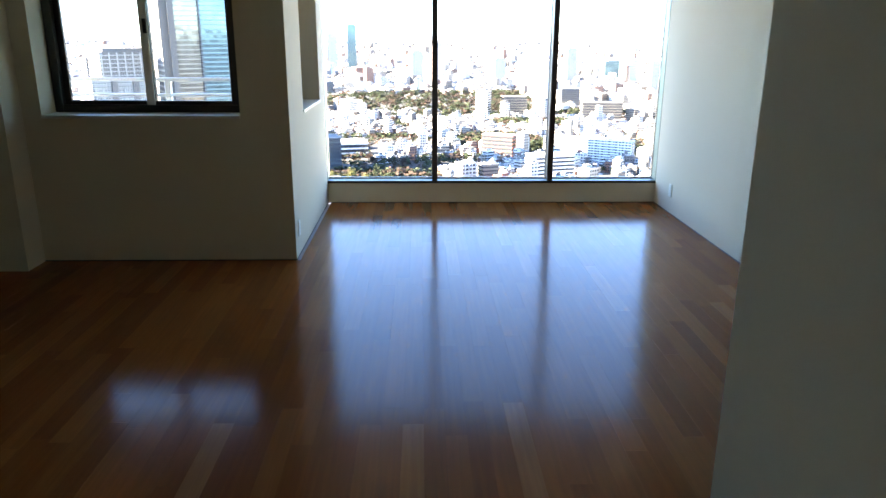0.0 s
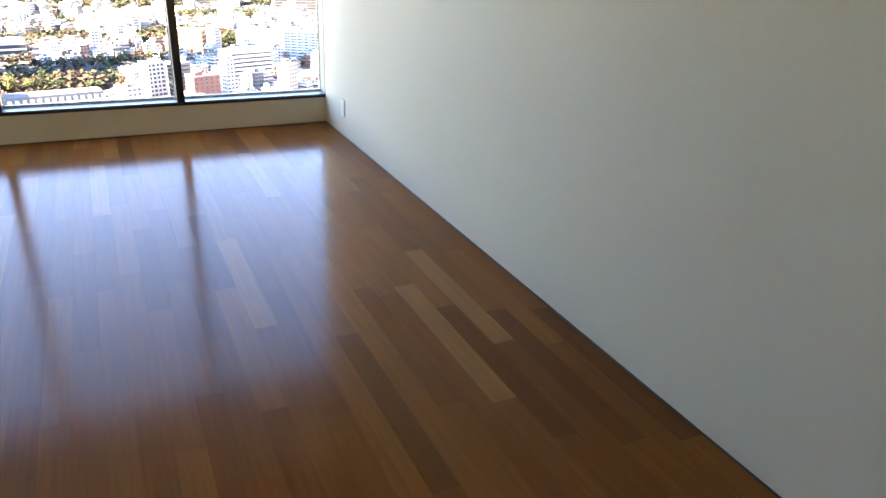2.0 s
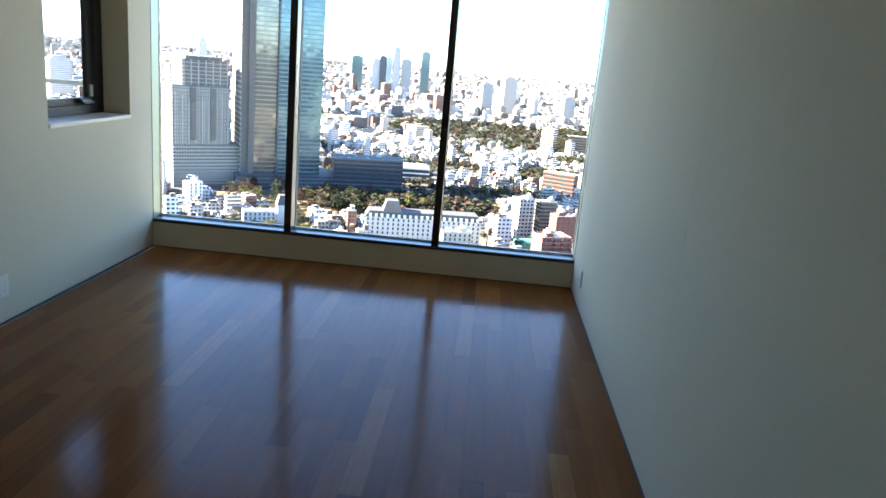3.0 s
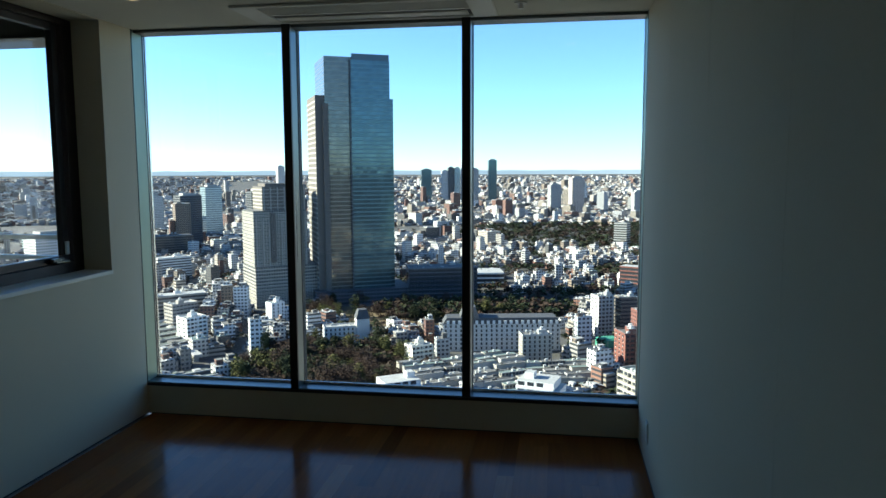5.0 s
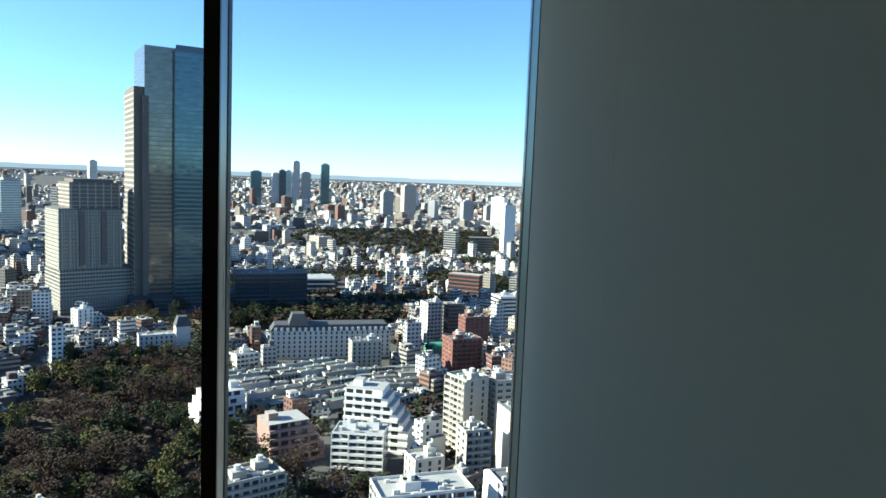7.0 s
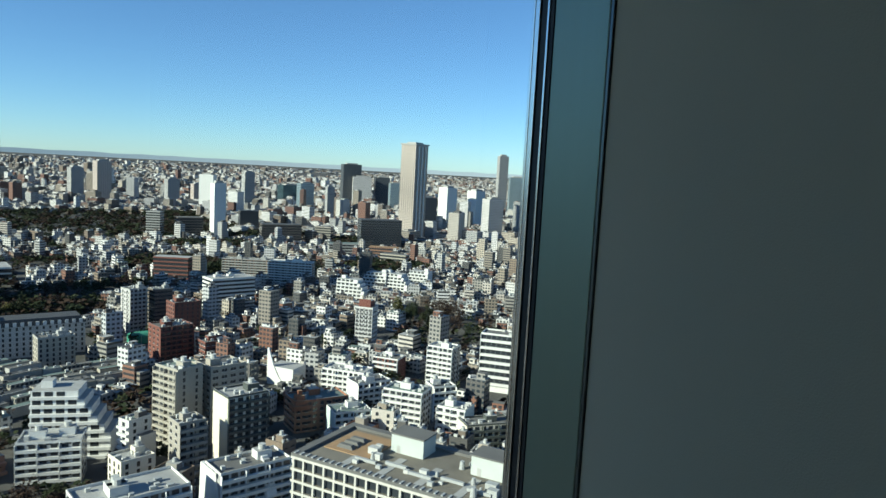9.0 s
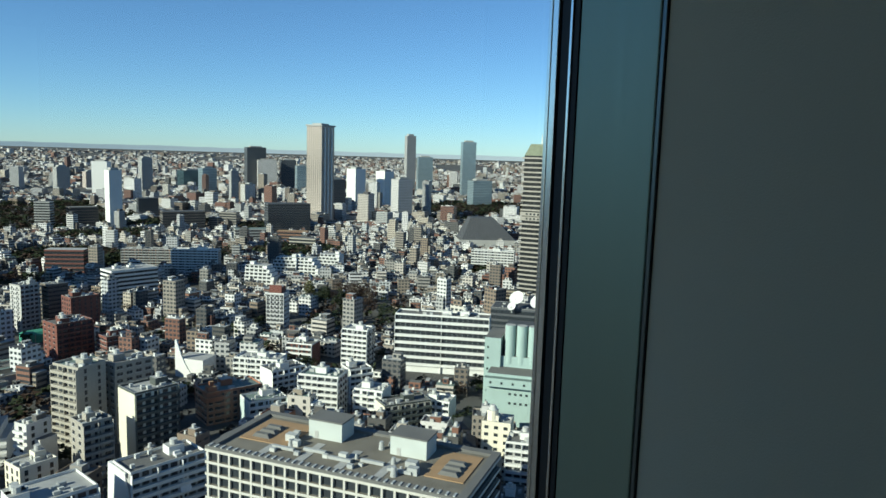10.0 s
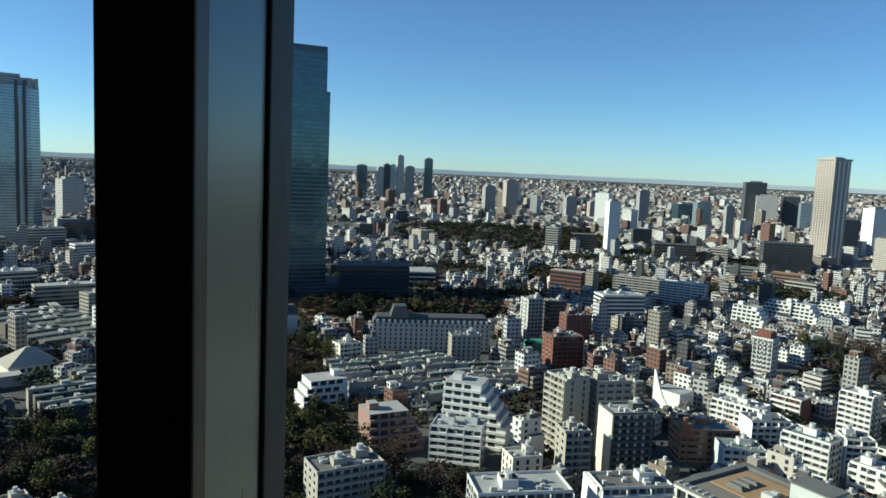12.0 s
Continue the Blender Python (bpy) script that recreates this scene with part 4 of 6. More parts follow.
for x in (18, 24):
    part("cooling_drum", Geo().cyl(x, 4, 3.0, 34, 39, STEEL, R_DARK, 16), pl, "grey cooling drum")
for k in range(6):
    part("window", Geo().box(-24.5, -8.1, 8 + k * 6, -23.5, -7.9, 9.2 + k * 6, PANE), pl)
mt = thing("mint_tower", "pale mint stepped tower with small windows", "tower", site(48.15, 360, -4, 27, 1.045, 1.058))
part("tall_wing", Geo().box(-12, -10, 0, 2, 12, 76, F_MINT, R_CONC), mt)
part("main_block", Geo().box(2, -8, 0, 30, 12, 84, F_MINT, R_CONC), mt)
part("dark_bay", Geo().box(-4, -11, 30, 12, -8, 66, F_DARK, R_DARK), mt, "dark glazed bay")
for k in range(11):
    for x in (-10.5, -7):
        part("window", Geo().box(x, -10.1, 8 + k * 6, x + 1.3, -9.9, 9.6 + k * 6, PANE), mt)
    part("window", Geo().box(14, -8.1, 8 + k * 6.6, 15.8, -7.9, 10 + k * 6.6, PANE), mt)


def dish(az, d, z, r):
    m = site(az, d, 0, 4)
    b = thing("satellite_dish", "large white satellite dish on a roof mount", "satellite dish", Matrix.Translation((m.translation.x, m.translation.y, z)) @ Matrix.Rotation(radians(-az - 30), 4, "Z"), group="rooftop dishes")
    g, k, n = Geo(), 18, 5
    tilt = Matrix.Rotation(radians(52), 4, "X")
    def pt(i, j, off):
        rr_ = r * i / n
        return tilt @ Vector((rr_ * math.cos(2 * math.pi * j / k), rr_ * math.sin(2 * math.pi * j / k), 0.32 * rr_ * rr_ / r + off)) + Vector((0, 0, r + 1))
    for i in range(n):
        for j in range(k):
            for off in (0.0, -0.12):
                q = [pt(i, j, off), pt(i + 1, j, off), pt(i + 1, j + 1, off), pt(i, j + 1, off)]
                g.face(q if i else [q[0], q[1], q[2]], WHITE_R)
    part("reflector", g, b, "white dish")
    part("mount", Geo().cyl(0, 0, 0.5, 0, r + 0.8, STEEL, k=10), b)
    part("feed_horn", Geo().cyl(0, -r * 0.55, 0.25, r + 0.5, r + 1.9, STEEL, k=8), b)


STRIPE = painted("striped_cladding", (0.285, 0.265, 0.23), 0.8, 0.15, 2, 0.01, 0.2)
# dark striped hotel tower with a green gabled roof
st = thing("striped_hotel_tower", "grey hotel tower with dark window bands, green roof", "tower", site(43.48, 628, -17, 52, 0.997, 0.980))
SW, SD = 64, 34
# window bands: glass colour taken near black for the shade between floor bands
SHADED_RIBBON = shader("shadowed_ribbon_glass", (0.012, 0.014, 0.016), 0.4, 0.0, 0.2)[0]
part("wall", Geo().box(-SW / 2, -SD / 2, 0, SW / 2, SD / 2, 138, SHADED_RIBBON, R_CONC), st)
for i in range(33):
    z = 4 + i * 4.1
    if i in (19, 20):
        g = Geo().box(-SW / 2 - 1.3, -SD / 2 - 1.3, z - 0.4, SW / 2 + 1.3, SD / 2 + 1.3, z + 3.0, STRIPE)
        part("service_band", g, st, "pale service storey")
        for k in range(5):
            for x in (-28, 12):
                part("vent_opening", Geo().box(x + k * 3.4, -SD / 2 - 1.4, z + 0.5, x + 1.7 + k * 3.4, -SD / 2 - 1.25, z + 2.1, PANE), st)
    elif i < 19:
        part("floor_band", Geo().box(-SW / 2 - 1.3, -SD / 2 - 1.3, z, -8, SD / 2 + 1.3, z + 1.35, STRIPE), st)
        part("floor_band", Geo().box(8, -SD / 2 - 1.3, z, SW / 2 + 1.3, SD / 2 + 1.3, z + 1.35, STRIPE), st)
        part("recess_band", Geo().box(-8, -SD / 2 - 0.2, z, 8, -SD / 2, z + 0.7, GREY_R), st)
    else:
        part("floor_band", Geo().box(-SW / 2 - 1.3, -SD / 2 - 1.3, z, SW / 2 + 1.3, SD / 2 + 1.3, z + 1.35, STRIPE), st)
GREEN_ROOF = painted("copper_green_roof", (0.135, 0.155, 0.10), 0.7, 0.2, 2, 0.01, 0.2)
part("hipped_roof", Geo().prism([(-SW / 2, -SD / 2), (SW / 2, -SD / 2), (SW / 2, SD / 2), (-SW / 2, SD / 2)], 138, 148, GREEN_ROOF, GREEN_ROOF, 0.86), st, "green metal hipped roof")
gab = Geo()
gab.face([(-8, -SD / 2 - 0.8, 138), (8, -SD / 2 - 0.8, 138), (8, -SD / 2 - 0.8, 143), (0, -SD / 2 - 0.8, 149), (-8, -SD / 2 - 0.8, 143)], GREY_R)
gab.face([(-8.6, -SD / 2 - 1.2, 142.6), (0, -SD / 2 - 1.2, 149.3), (0, 0, 149.3), (-8.6, 0, 142.6)], GREEN_ROOF)
gab.face([(0, -SD / 2 - 1.2, 149.3), (8.6, -SD / 2 - 1.2, 142.6), (8.6, 0, 142.6), (0, 0, 149.3)], GREEN_ROOF)
part("gable", gab, st, "grey gable under green roof")
for x in (-24, -18, -9):
    part("aerial", Geo().cyl(x, 4, 0.7, 148, 157, WHITE_R, k=8, taper=0.4), st)
block("tall_ribbed_tower", "tall grey tower of flats with ribbed balconies", site(48.11, 859, -20, 27, 0.954, 0.939), 34, 24, 160, "bands", F_GREY, R_CONC, 3.6, 3.4, 1, GREY_R, "tower")
dish(40.14, 467, -96.6, 5.0)
dish(41.82, 467, -98.4, 5.0)
dish(39.74, 462, -99.0, 2.9)
block("low_dark_block", "dark low block carrying dishes", site(40.83, 474, -6, 27, 1.025, 1.012), 42, 20, 34, "bands", F_DARK, R_DARK, 3.6, 3.4, 0, GREY_R)
gy = thing("dark_roof_hall", "hall with a large dark sloping roof", "hall", site(37.4, 1080, 10, 62, 0.95, 1.25))
part("wall", Geo().box(-46, -30, 0, 46, 30, 9, GREY_R, R_CONC), gy)
part("sloped_roof", Geo().prism([(-42, -30), (42, -30), (42, 30), (-42, 30)], 9, 33, R_DARK, R_DARK, 0.45, shift=(-6, 16)), gy, "dark slate sloping roof")

# rows of low terraced roofs by the hotel
def terrace_rows(m, n, length):
    b = thing("terraced_housing", "dark low terraced housing in long stepped rows", "housing", m)
    q = random.Random(int(length))
    for k in range(n):
        y, x = -34 + k * 7.2, -length / 2 + q.uniform(-4, 6)
        while x < length / 2:
            w, z = q.uniform(9, 22), 5.5 + 0.8 * k + q.uniform(-1.2, 1.6)
            dy = q.uniform(-0.9, 0.9)
            row = part("row_house", Geo().box(x, y + dy, 0, x + w, y + dy + q.uniform(4.4, 5.8), z, (F_BEIGE_D, GREY_R, BEIGE_R)[q.randrange(3)], (R_CONC, R_DARK, R_GREEN, R_CONC)[q.randrange(4)]), b)
            part("roof_edge", Geo().box(x - 0.2, y + dy - 0.4, z, x + w + 0.2, y + dy + 0.1, z + 0.4, (BEIGE_R, GREY_R, R_CONC)[q.randrange(3)]), row, "roof edge")
            for _ in range(2):
                px = x + q.uniform(0.1, 0.8) * w
                part("roof_box", Geo().box(px, y + dy + 1.4, z, px + q.uniform(0.8, 2.4), y + dy + 2.8, z + q.uniform(0.6, 1.6), (TANK, STEEL, R_DARK)[q.randrange(3)]), row)
            x += w + q.choice((0.4, 0.4, 2.5, 4.0))
    return b
terrace_rows(site(-7.2, 432, 26, 40), 9, 66)
terrace_rows(site(-1.2, 455, 18, 30), 6, 52)

# white building with a swept pointed wall
sw = thing("swept_white_building", "white building with a concave pointed gable wall", "building", site(14.3, 432, -34, 14))
part("wall", Geo().box(-9, 0, 0, 9, 14, 11, WHITE_R, R_PALE), sw)
arc = [(9.0, 0.0)] + [(9.0 - 17.0 * t, 22.0 * t ** 2.6) for t in (0.1, 0.2, 0.3, 0.4, 0.5, 0.6, 0.7, 0.8, 0.9, 1.0)] + [(-9.0, 22.0), (-9.0, 0.0)]
gs = Geo()
gs.face([(x, -0.6, z) for x, z in arc], WHITE_R)
gs.face([(x, 0.4, z) for x, z in reversed(arc)], WHITE_R)
for (xa, za), (xb, zb) in zip(arc, arc[1:] + arc[:1]):
    gs.face([(xa, -0.6, za), (xa, 0.4, za), (xb, 0.4, zb), (xb, -0.6, zb)], WHITE_R)
part("swept_wall", gs, sw, "white concave gable wall")

TEAL_R = painted("teal_panel", (0.05, 0.16, 0.19), 0.6, 0.1, 2, 0.01, 0.2)
SHOP_R = painted("orange_panel", (0.46, 0.16, 0.04), 0.7, 0.15, 2, 0.01, 0.2)
cb = block("cream_corner_block", "narrow cream corner block with a domed white lantern", site(39.0, 292, -8, 13), 12, 11, 24, "windows", CREAM, R_PALE, 3.1, 3.2, 1, CREAM)
part("lantern", Geo().cyl(-2, -2, 2.4, 24, 29, CREAM, R_PALE, 12).cyl(-2, -2, 2.0, 29, 31, TANK, TANK, 12, 0.5), cb, "white domed lantern")
block("pale_corner_block", "pale slim block of flats with a roof terrace", site(41.2, 280, -6, 12), 13, 12, 21, "balcony", F_WHITE, R_CONC, 3.0, 3.2, 1)
sp = block("orange_shop_block", "small shop block with teal band and orange wall", site(44.4, 266, -10, 13), 15, 12, 15, "windows", SHOP_R, R_CONC, 3.4, 3.0, 0, SHOP_R)
part("sign_band", Geo().box(-7.7, -6.3, 12.4, 7.7, -6.02, 16.5, TEAL_R), sp, "teal sign band")
for k in range(4):
    part("sign_panel", Geo().box(-5.4 + k * 3, -6.42, 13.6, -3.6 + k * 3, -6.3, 15.4, WHITE_R), sp, "white sign panel")
block("grey_corner_flats", "grey narrow flats with mint tiled stair tower", site(46.8, 300, -10, 13), 13, 12, 33, "balcony", F_GREY, R_CONC, 3.0, 3.0, 1, MINT_R)

# low quarter west of the park
PALE_ROOF = painted("bright_flat_roof", (0.33, 0.33, 0.315), 0.85, 0.12, 2, 0.01, 0.2)
SAGE_R = painted("sage_roof", (0.085, 0.10, 0.088), 0.85, 0.25, 2, 0.01, 0.15)
TEALWALL = painted("pale_teal_wall", (0.24, 0.33, 0.33), 0.8, 0.15, 2, 0.01, 0.2)


def low_rows(az, d, phi, w, dd, h, n, label, roof, name="low_rows"):
    """Low flats in long rows whose flat roofs step up towards the back."""
    b = thing(name, label, "housing", site(az, d, phi, max(w, dd) * 0.55))
    q = random.Random(int(d + w))
    for k in range(n):
        y0 = -dd / 2 + k * dd / n
        z = h * (0.6 + 0.4 * k / n)
        inset = q.uniform(0, 0.12) * w
        row = part("row_house", Geo().box(-w / 2 + inset, y0, 0, w / 2 - q.uniform(0, 0.1) * w, y0 + dd / n * 0.72, z, TAUPE_R if k % 2 else BRONZE_R, roof), b)
        part("roof_edge", Geo().box(-w / 2 + inset - 0.3, y0 - 0.5, z, w / 2, y0 + 0.3, z + 0.7, PALE_ROOF), row, "pale roof edge")
        for _ in range(5):
            x = q.uniform(-0.42, 0.36) * w
            part("roof_box", Geo().box(x, y0 + 1.2, z, x + q.uniform(1.5, 5), y0 + dd / n * 0.6, z + q.uniform(0.7, 2.2), (SAGE_R, GREY_R, R_CONC)[q.randrange(3)]), row)
        g = Geo()
        for j in range(max(2, int(w / 5) - 2)):
            x = -w / 2 + inset + 2 + j * 5
            g.box(x, y0 - 0.1, z - 2.6, x + 2.6, y0 + 0.1, z - 0.9, PANE)
        part("window_row", g, row, "dark windows of one row")
    return b


low_rows(-32.6, 592, 24, 64, 96, 13, 7, "low terraced flats with sage green roofs and pale edges", SAGE_R)
low_rows(-31.3, 405, 14, 40, 30, 15, 4, "stepped low flats with pale terraces above a dark court", R_CONC)
low_rows(-38.4, 560, 12, 52, 70, 12, 5, "dark low flats in rows with pale roof edges", R_CONC)
low_rows(-29.4, 455, 20, 34, 26, 10, 3, "long low grey flats with flat sage roofs", SAGE_R)
low_rows(-23.0, 585, 14, 30, 22, 11, 3, "low white flats at the park edge", R_PALE)
lw = thing("long_low_hall", "long low hall with a bright flat roof", "hall", site(-37.2, 468, 8, 22))
part("wall", Geo().box(-22, -6, 0, 22, 6, 6, GREY_R, PALE_ROOF), lw)
part("roof_edge", Geo().box(-22.4, -6.4, 6, 22.4, -5.8, 6.6, PALE_ROOF), lw)
py_ = thing("pyramid_roof_house", "cream building with a broad pyramid roof", "building", site(-34.15, 497, 18, 20))
part("wall", Geo().box(-14, -11, 0, 14, 11, 6, CREAM, R_PALE), py_)
part("pyramid_roof", Geo().prism([(-15, -12), (15, -12), (15, 12), (-15, 12)], 6, 15, BEIGE_R, BEIGE_R, 0.08), py_, "pale pyramid roof")
for k in range(6):
    part("window", Geo().box(-12 + k * 4.2, -11.1, 2.4, -9.6 + k * 4.2, -10.9, 4.6, PANE), py_)
for k, (az, d) in enumerate(((-37.9, 428), (-36.6, 424), (-37.2, 440))):
    hs = thing("gabled_house", "small house with a pale gabled roof", "house", site(az, d, 20 + 35 * k, 7), "gabled houses")
    part("wall", Geo().box(-5.5, -4.5, 0, 5.5, 4.5, 6, WHITE_R, R_PALE), hs)
    gr_ = Geo()
    gr_.face([(-6, -5, 5.8), (6, -5, 5.8), (6, 0, 9), (-6, 0, 9)], PALE_ROOF)
    gr_.face([(6, 5, 5.8), (-6, 5, 5.8), (-6, 0, 9), (6, 0, 9)], PALE_ROOF)
    gr_.face([(-5.6, 4.6, 6), (-5.6, -4.6, 6), (-5.6, 0, 8.9)], WHITE_R)
    gr_.face([(5.6, -4.6, 6), (5.6, 4.6, 6), (5.6, 0, 8.9)], WHITE_R)
    part("gabled_roof", gr_, hs, "pale gabled roof")
vi = thing("covered_street", "long pale covered walkway between low flats", "walkway", Matrix.Translation((-306, 515, GR)) @ Matrix.Rotation(radians(-45.5), 4, "Z"))
part("deck", Geo().box(-88, -3, 5.5, 88, 3, 6.6, PALE_ROOF), vi)
for k in range(12):
    part("pier", Geo().box(-84 + k * 15, -2, 0, -83 + k * 15, 2, 5.5, GREY_R), vi)
TAKEN += [(-362, 571, 8), (-334, 543, 8), (-306, 515, 8), (-278, 487, 8), (-250, 459, 8)]
block("white_flats", "white flats with balconies beside low rows", site(-28.96, 572, 30, 14), 17, 14, 23, "balcony", WHITE_R, R_PALE, 3.0, 3.2, 1)
block("long_school", "long low beige building with ribbon windows", site(-30.8, 712, 10, 40), 74, 16, 18, "bands", BEIGE_R, R_PALE, 3.6, 3.4, 2)
block("brown_flats", "taupe brick flats with a pale roof", site(-29.65, 660, 28, 17), 24, 15, 19, "windows", TAUPE_R, R_PALE, 3.1, 3.4, 1, TAUPE_R)
block("low_white_office", "low white office with a bright cluttered roof", site(-35.7, 786, 12, 36), 58, 22, 20, "bands", F_GREY, R_PALE, 3.6, 3.4, 3)
block("blue_glass_block", "blue-grey glass block of offices", site(-36.4, 955, 20, 20), 30, 20, 35, "bands", F_GLASS_HAZE, R_CONC, 3.6, 3.4, 1, GREY_R)
block("lilac_flats", "pale lilac-grey slab of flats", site(-39.0, 875, 26, 16), 21, 16, 37, "balcony", F_GREY, R_CONC, 3.0, 3.2, 1, GREY_R)
block("brown_flats", "dark brown slim flats", site(-37.3, 876, 26, 14), 17, 14, 38, "windows", BRONZE_R, R_CONC, 3.0, 3.4, 1, BRONZE_R)
block("big_white_flats", "broad white flats stepping up to a peak", site(-30.1, 960, 20, 26), 42, 18, 26, "bands", WHITE_R, R_PALE, 3.2, 3.4, 2)
block("brown_office", "broad dark brown office block", site(-30.2, 1190, 12, 40), 66, 30, 34, "bands", BRONZE_R, R_CONC, 3.6, 3.4, 2, BRONZE_R)
block("teal_office", "broad pale teal office block", site(-38.2, 1262, 16, 40), 64, 30, 38, "bands", TEALWALL, R_CONC, 3.8, 3.4, 2, TEALWALL)
block("grey_office", "low grey office with terraces behind", site(-33.2, 1120, 14, 34), 52, 26, 30, "bands", F_GREY, R_CONC, 3.6, 3.4, 2, GREY_R)
mh = block("mansard_wing", "white wing building at the park edge", site(-17.2, 556, 8, 22), 34, 12, 13, "windows", BEIGE_W, R_PALE, 3.2, 3.4, 0, BEIGE_W)
part("turret", Geo().box(8, -8, 0, 18, 3, 19, BEIGE_W, R_DARK), mh, "white corner turret")
part("turret_roof", Geo().prism([(7.6, -8.4), (18.4, -8.4), (18.4, 3.4), (7.6, 3.4)], 19, 26, R_DARK, R_DARK, 0.6), mh, "dark mansard turret roof")
block("slim_white_house", "slim white house with a blank lit side", site(-22.65, 636, 30, 11), 13, 10, 19, "windows", WHITE_R, R_PALE, 3.0, 3.4, 1)
block("cream_flats", "low cream flats with open terraces", site(-11.3, 480, 28, 11), 16, 11, 15, "balcony", CREAM, R_PALE, 3.0, 3.2, 1, CREAM)
block("grey_flats", "plain grey flats before the long hotel", site(-1.76, 494, 14, 14), 21, 12, 20, "windows", BEIGE_R, R_CONC, 3.0, 3.4, 1, GREY_R)
block("brick_red_block", "taller red-brown block behind the tiled flats", site(6.94, 560, 25, 14), 20, 14, 27, "windows", BRICK_R, R_CONC, 3.1, 3.4, 2, BRICK_R)
block("dark_round_flats", "dark grey-green flats beside the slim tower", site(5.3, 592, 25, 12), 14, 12, 31, "bands", BRONZE_R, R_CONC, 3.1, 3.4, 1, GREY_R)
block("roof_terrace_flats", "pale flats with a stepped roof at the park", site(-11.2, 268, 22, 18), 27, 15, 21, "balcony", BEIGE_R, R_CONC, 3.0, 3.2, 2, BEIGE_R)

# mid-distance blocks: bearing, distance, turn, width, depth, height
PALE_TEAL = painted("pale_teal_render", (0.42, 0.50, 0.48), 0.8, 0.15, 2, 0.01, 0.2)
for az, d, phi, w, dd, h, wall, roof, style, label in (
        (6.18, 820, -20, 37, 16, 26, BRICK_R, R_PALE, "bands", "red-brown tiled slab with a pale roof"),
        (13.99, 1195, 10, 63, 26, 33, BRONZE_R, R_DARK, "bands", "dark low office complex among trees"),
        (11.56, 1410, 10, 34, 22, 39, F_DARK, R_DARK, "bands", "dark slab office among trees"),
        (7.25, 1255, 12, 41, 22, 35, BRONZE_R, R_CONC, "bands", "dark grey-brown institute block"),
        (4.86, 1248, -20, 22, 18, 44, GREY_R, R_CONC, "bands", "plain grey tower block"),
        (21.71, 1155, 14, 66, 26, 50, F_DARK, R_DARK, "bands", "broad dark office block"),
        (17.38, 1228, -20, 28, 18, 29, TAUPE_R, R_CONC, "bands", "taupe flats with balconies"),
        (18.97, 1060, 8, 46, 20, 20, GREY_R, R_GREEN, "bands", "low grey hall with a broad roof"),
        (23.03, 975, -22, 37, 16, 17, BEIGE_R, R_CONC, "bands", "low beige slab of flats"),
        (22.15, 1058, -10, 43, 16, 17, F_BROWN, R_BROWN, "bands", "low red-brown slab of flats"),
        (23.00, 450, -24, 17, 13, 14, BRICK_R, R_CONC, "balcony", "small brick-red block of flats"),
        (19.67, 413, -24, 26, 14, 16, WHITE_R, R_PALE, "balcony", "plain white flats with a pale roof"),
        (21.38, 395, 30, 21, 13, 15, WHITE_R, R_CONC, "balcony", "white flats with a blank end wall"),
        (27.26, 382, 24, 13, 12, 18, GREY_R, R_DARK, "balcony", "narrow grey flats with balconies"),
        (28.61, 347, -22, 15, 12, 18, WHITE_R, R_PALE, "balcony", "narrow white flats with balconies"),
        (31.12, 337, 24, 24, 12, 15, CREAM, R_CONC, "balcony", "long cream flats with dark balconies"),
        (19.87, 349, 20, 19, 13, 14, PALE_TEAL, R_GREEN, "balcony", "pale teal-white low block"),
        (34.11, 347, -18, 14, 11, 13, WHITE_R, R_PALE, "balcony", "small white corner flats")):
    near = d < 500
    block("city_block" if not near else "town_flats", label, site(az, d, phi, max(w, dd) * 0.55), w, dd, h, style, wall, roof, 3.1 if near else 3.9, 3.2, 1, None if wall is not CREAM else SHADED_RAIL, "building", sides=False, kit=near)
for az, d, phi, dirn in ((19.8, 720, -24, 1), (21.5, 776, -20, -1), (23.3, 770, -24, 1), (24.9, 800, -22, -1)):
    stepped("terraced_flats", "white stepped flats in a crowded terrace", site(az, d, phi, 17), 30, 16, 21, 6, WHITE_R, WHITE_R, dirn)

NET = painted("green_net", (0.035, 0.22, 0.15), 0.8, 0.2, 2, 0.01, 0.3)
gn = thing("netted_court", "small yard covered by bright green netting", "yard", site(4.02, 548, 22, 9))
part("net_roof", Geo().prism([(-8, -6), (8, -6), (8, 6), (-8, 6)], 5.6, 7.0, NET, NET, 0.7), gn, "bright green net")
part("net_wall", Geo().box(-8, -6.1, 0, 8, -5.9, 5.6, NET).box(-8.1, -6, 0, -7.9, 6, 5.6, NET), gn, "green net wall")
for x in (-8, -2.7, 2.7, 8):
    part("post", Geo().box(x - 0.15, -6.3, 0, x + 0.15, -6.1, 6, STEEL), gn)

# single towers on the skyline
def sky_tower(name, label, az, d, w, dd, h, wall, phi=20, cap=None, size=(1.0, 1.0)):
    b = thing(name, label, "tower", site(az, d, phi, max(w, dd), *size))
    part("tower_shaft", Geo().box(-w / 2, -dd / 2, 0, w / 2, dd / 2, h, wall, R_CONC), b)
    part("roof_house", Geo().box(-w * 0.3, -dd * 0.3, h, w * 0.3, dd * 0.3, h + max(4, h * 0.03), cap or GREY_R, R_CONC), b)
    return b
tn = sky_tower("tan_tower", "tall slim tan tower of flats with balcony lines", 24.22, 1305, 44, 34, 207, F_TAN, 56, size=(0.90, 0.851))
part("brow", Geo().box(-24, -19, 207, 24, 19, 210, GREY_R), tn, "projecting roof brow")
for i in range(60):
    part("balcony_line", Geo().box(-22.9, -17.9, 5 + i * 3.35, 22.9, 17.9, 5.75 + i * 3.35, BEIGE_R), tn)
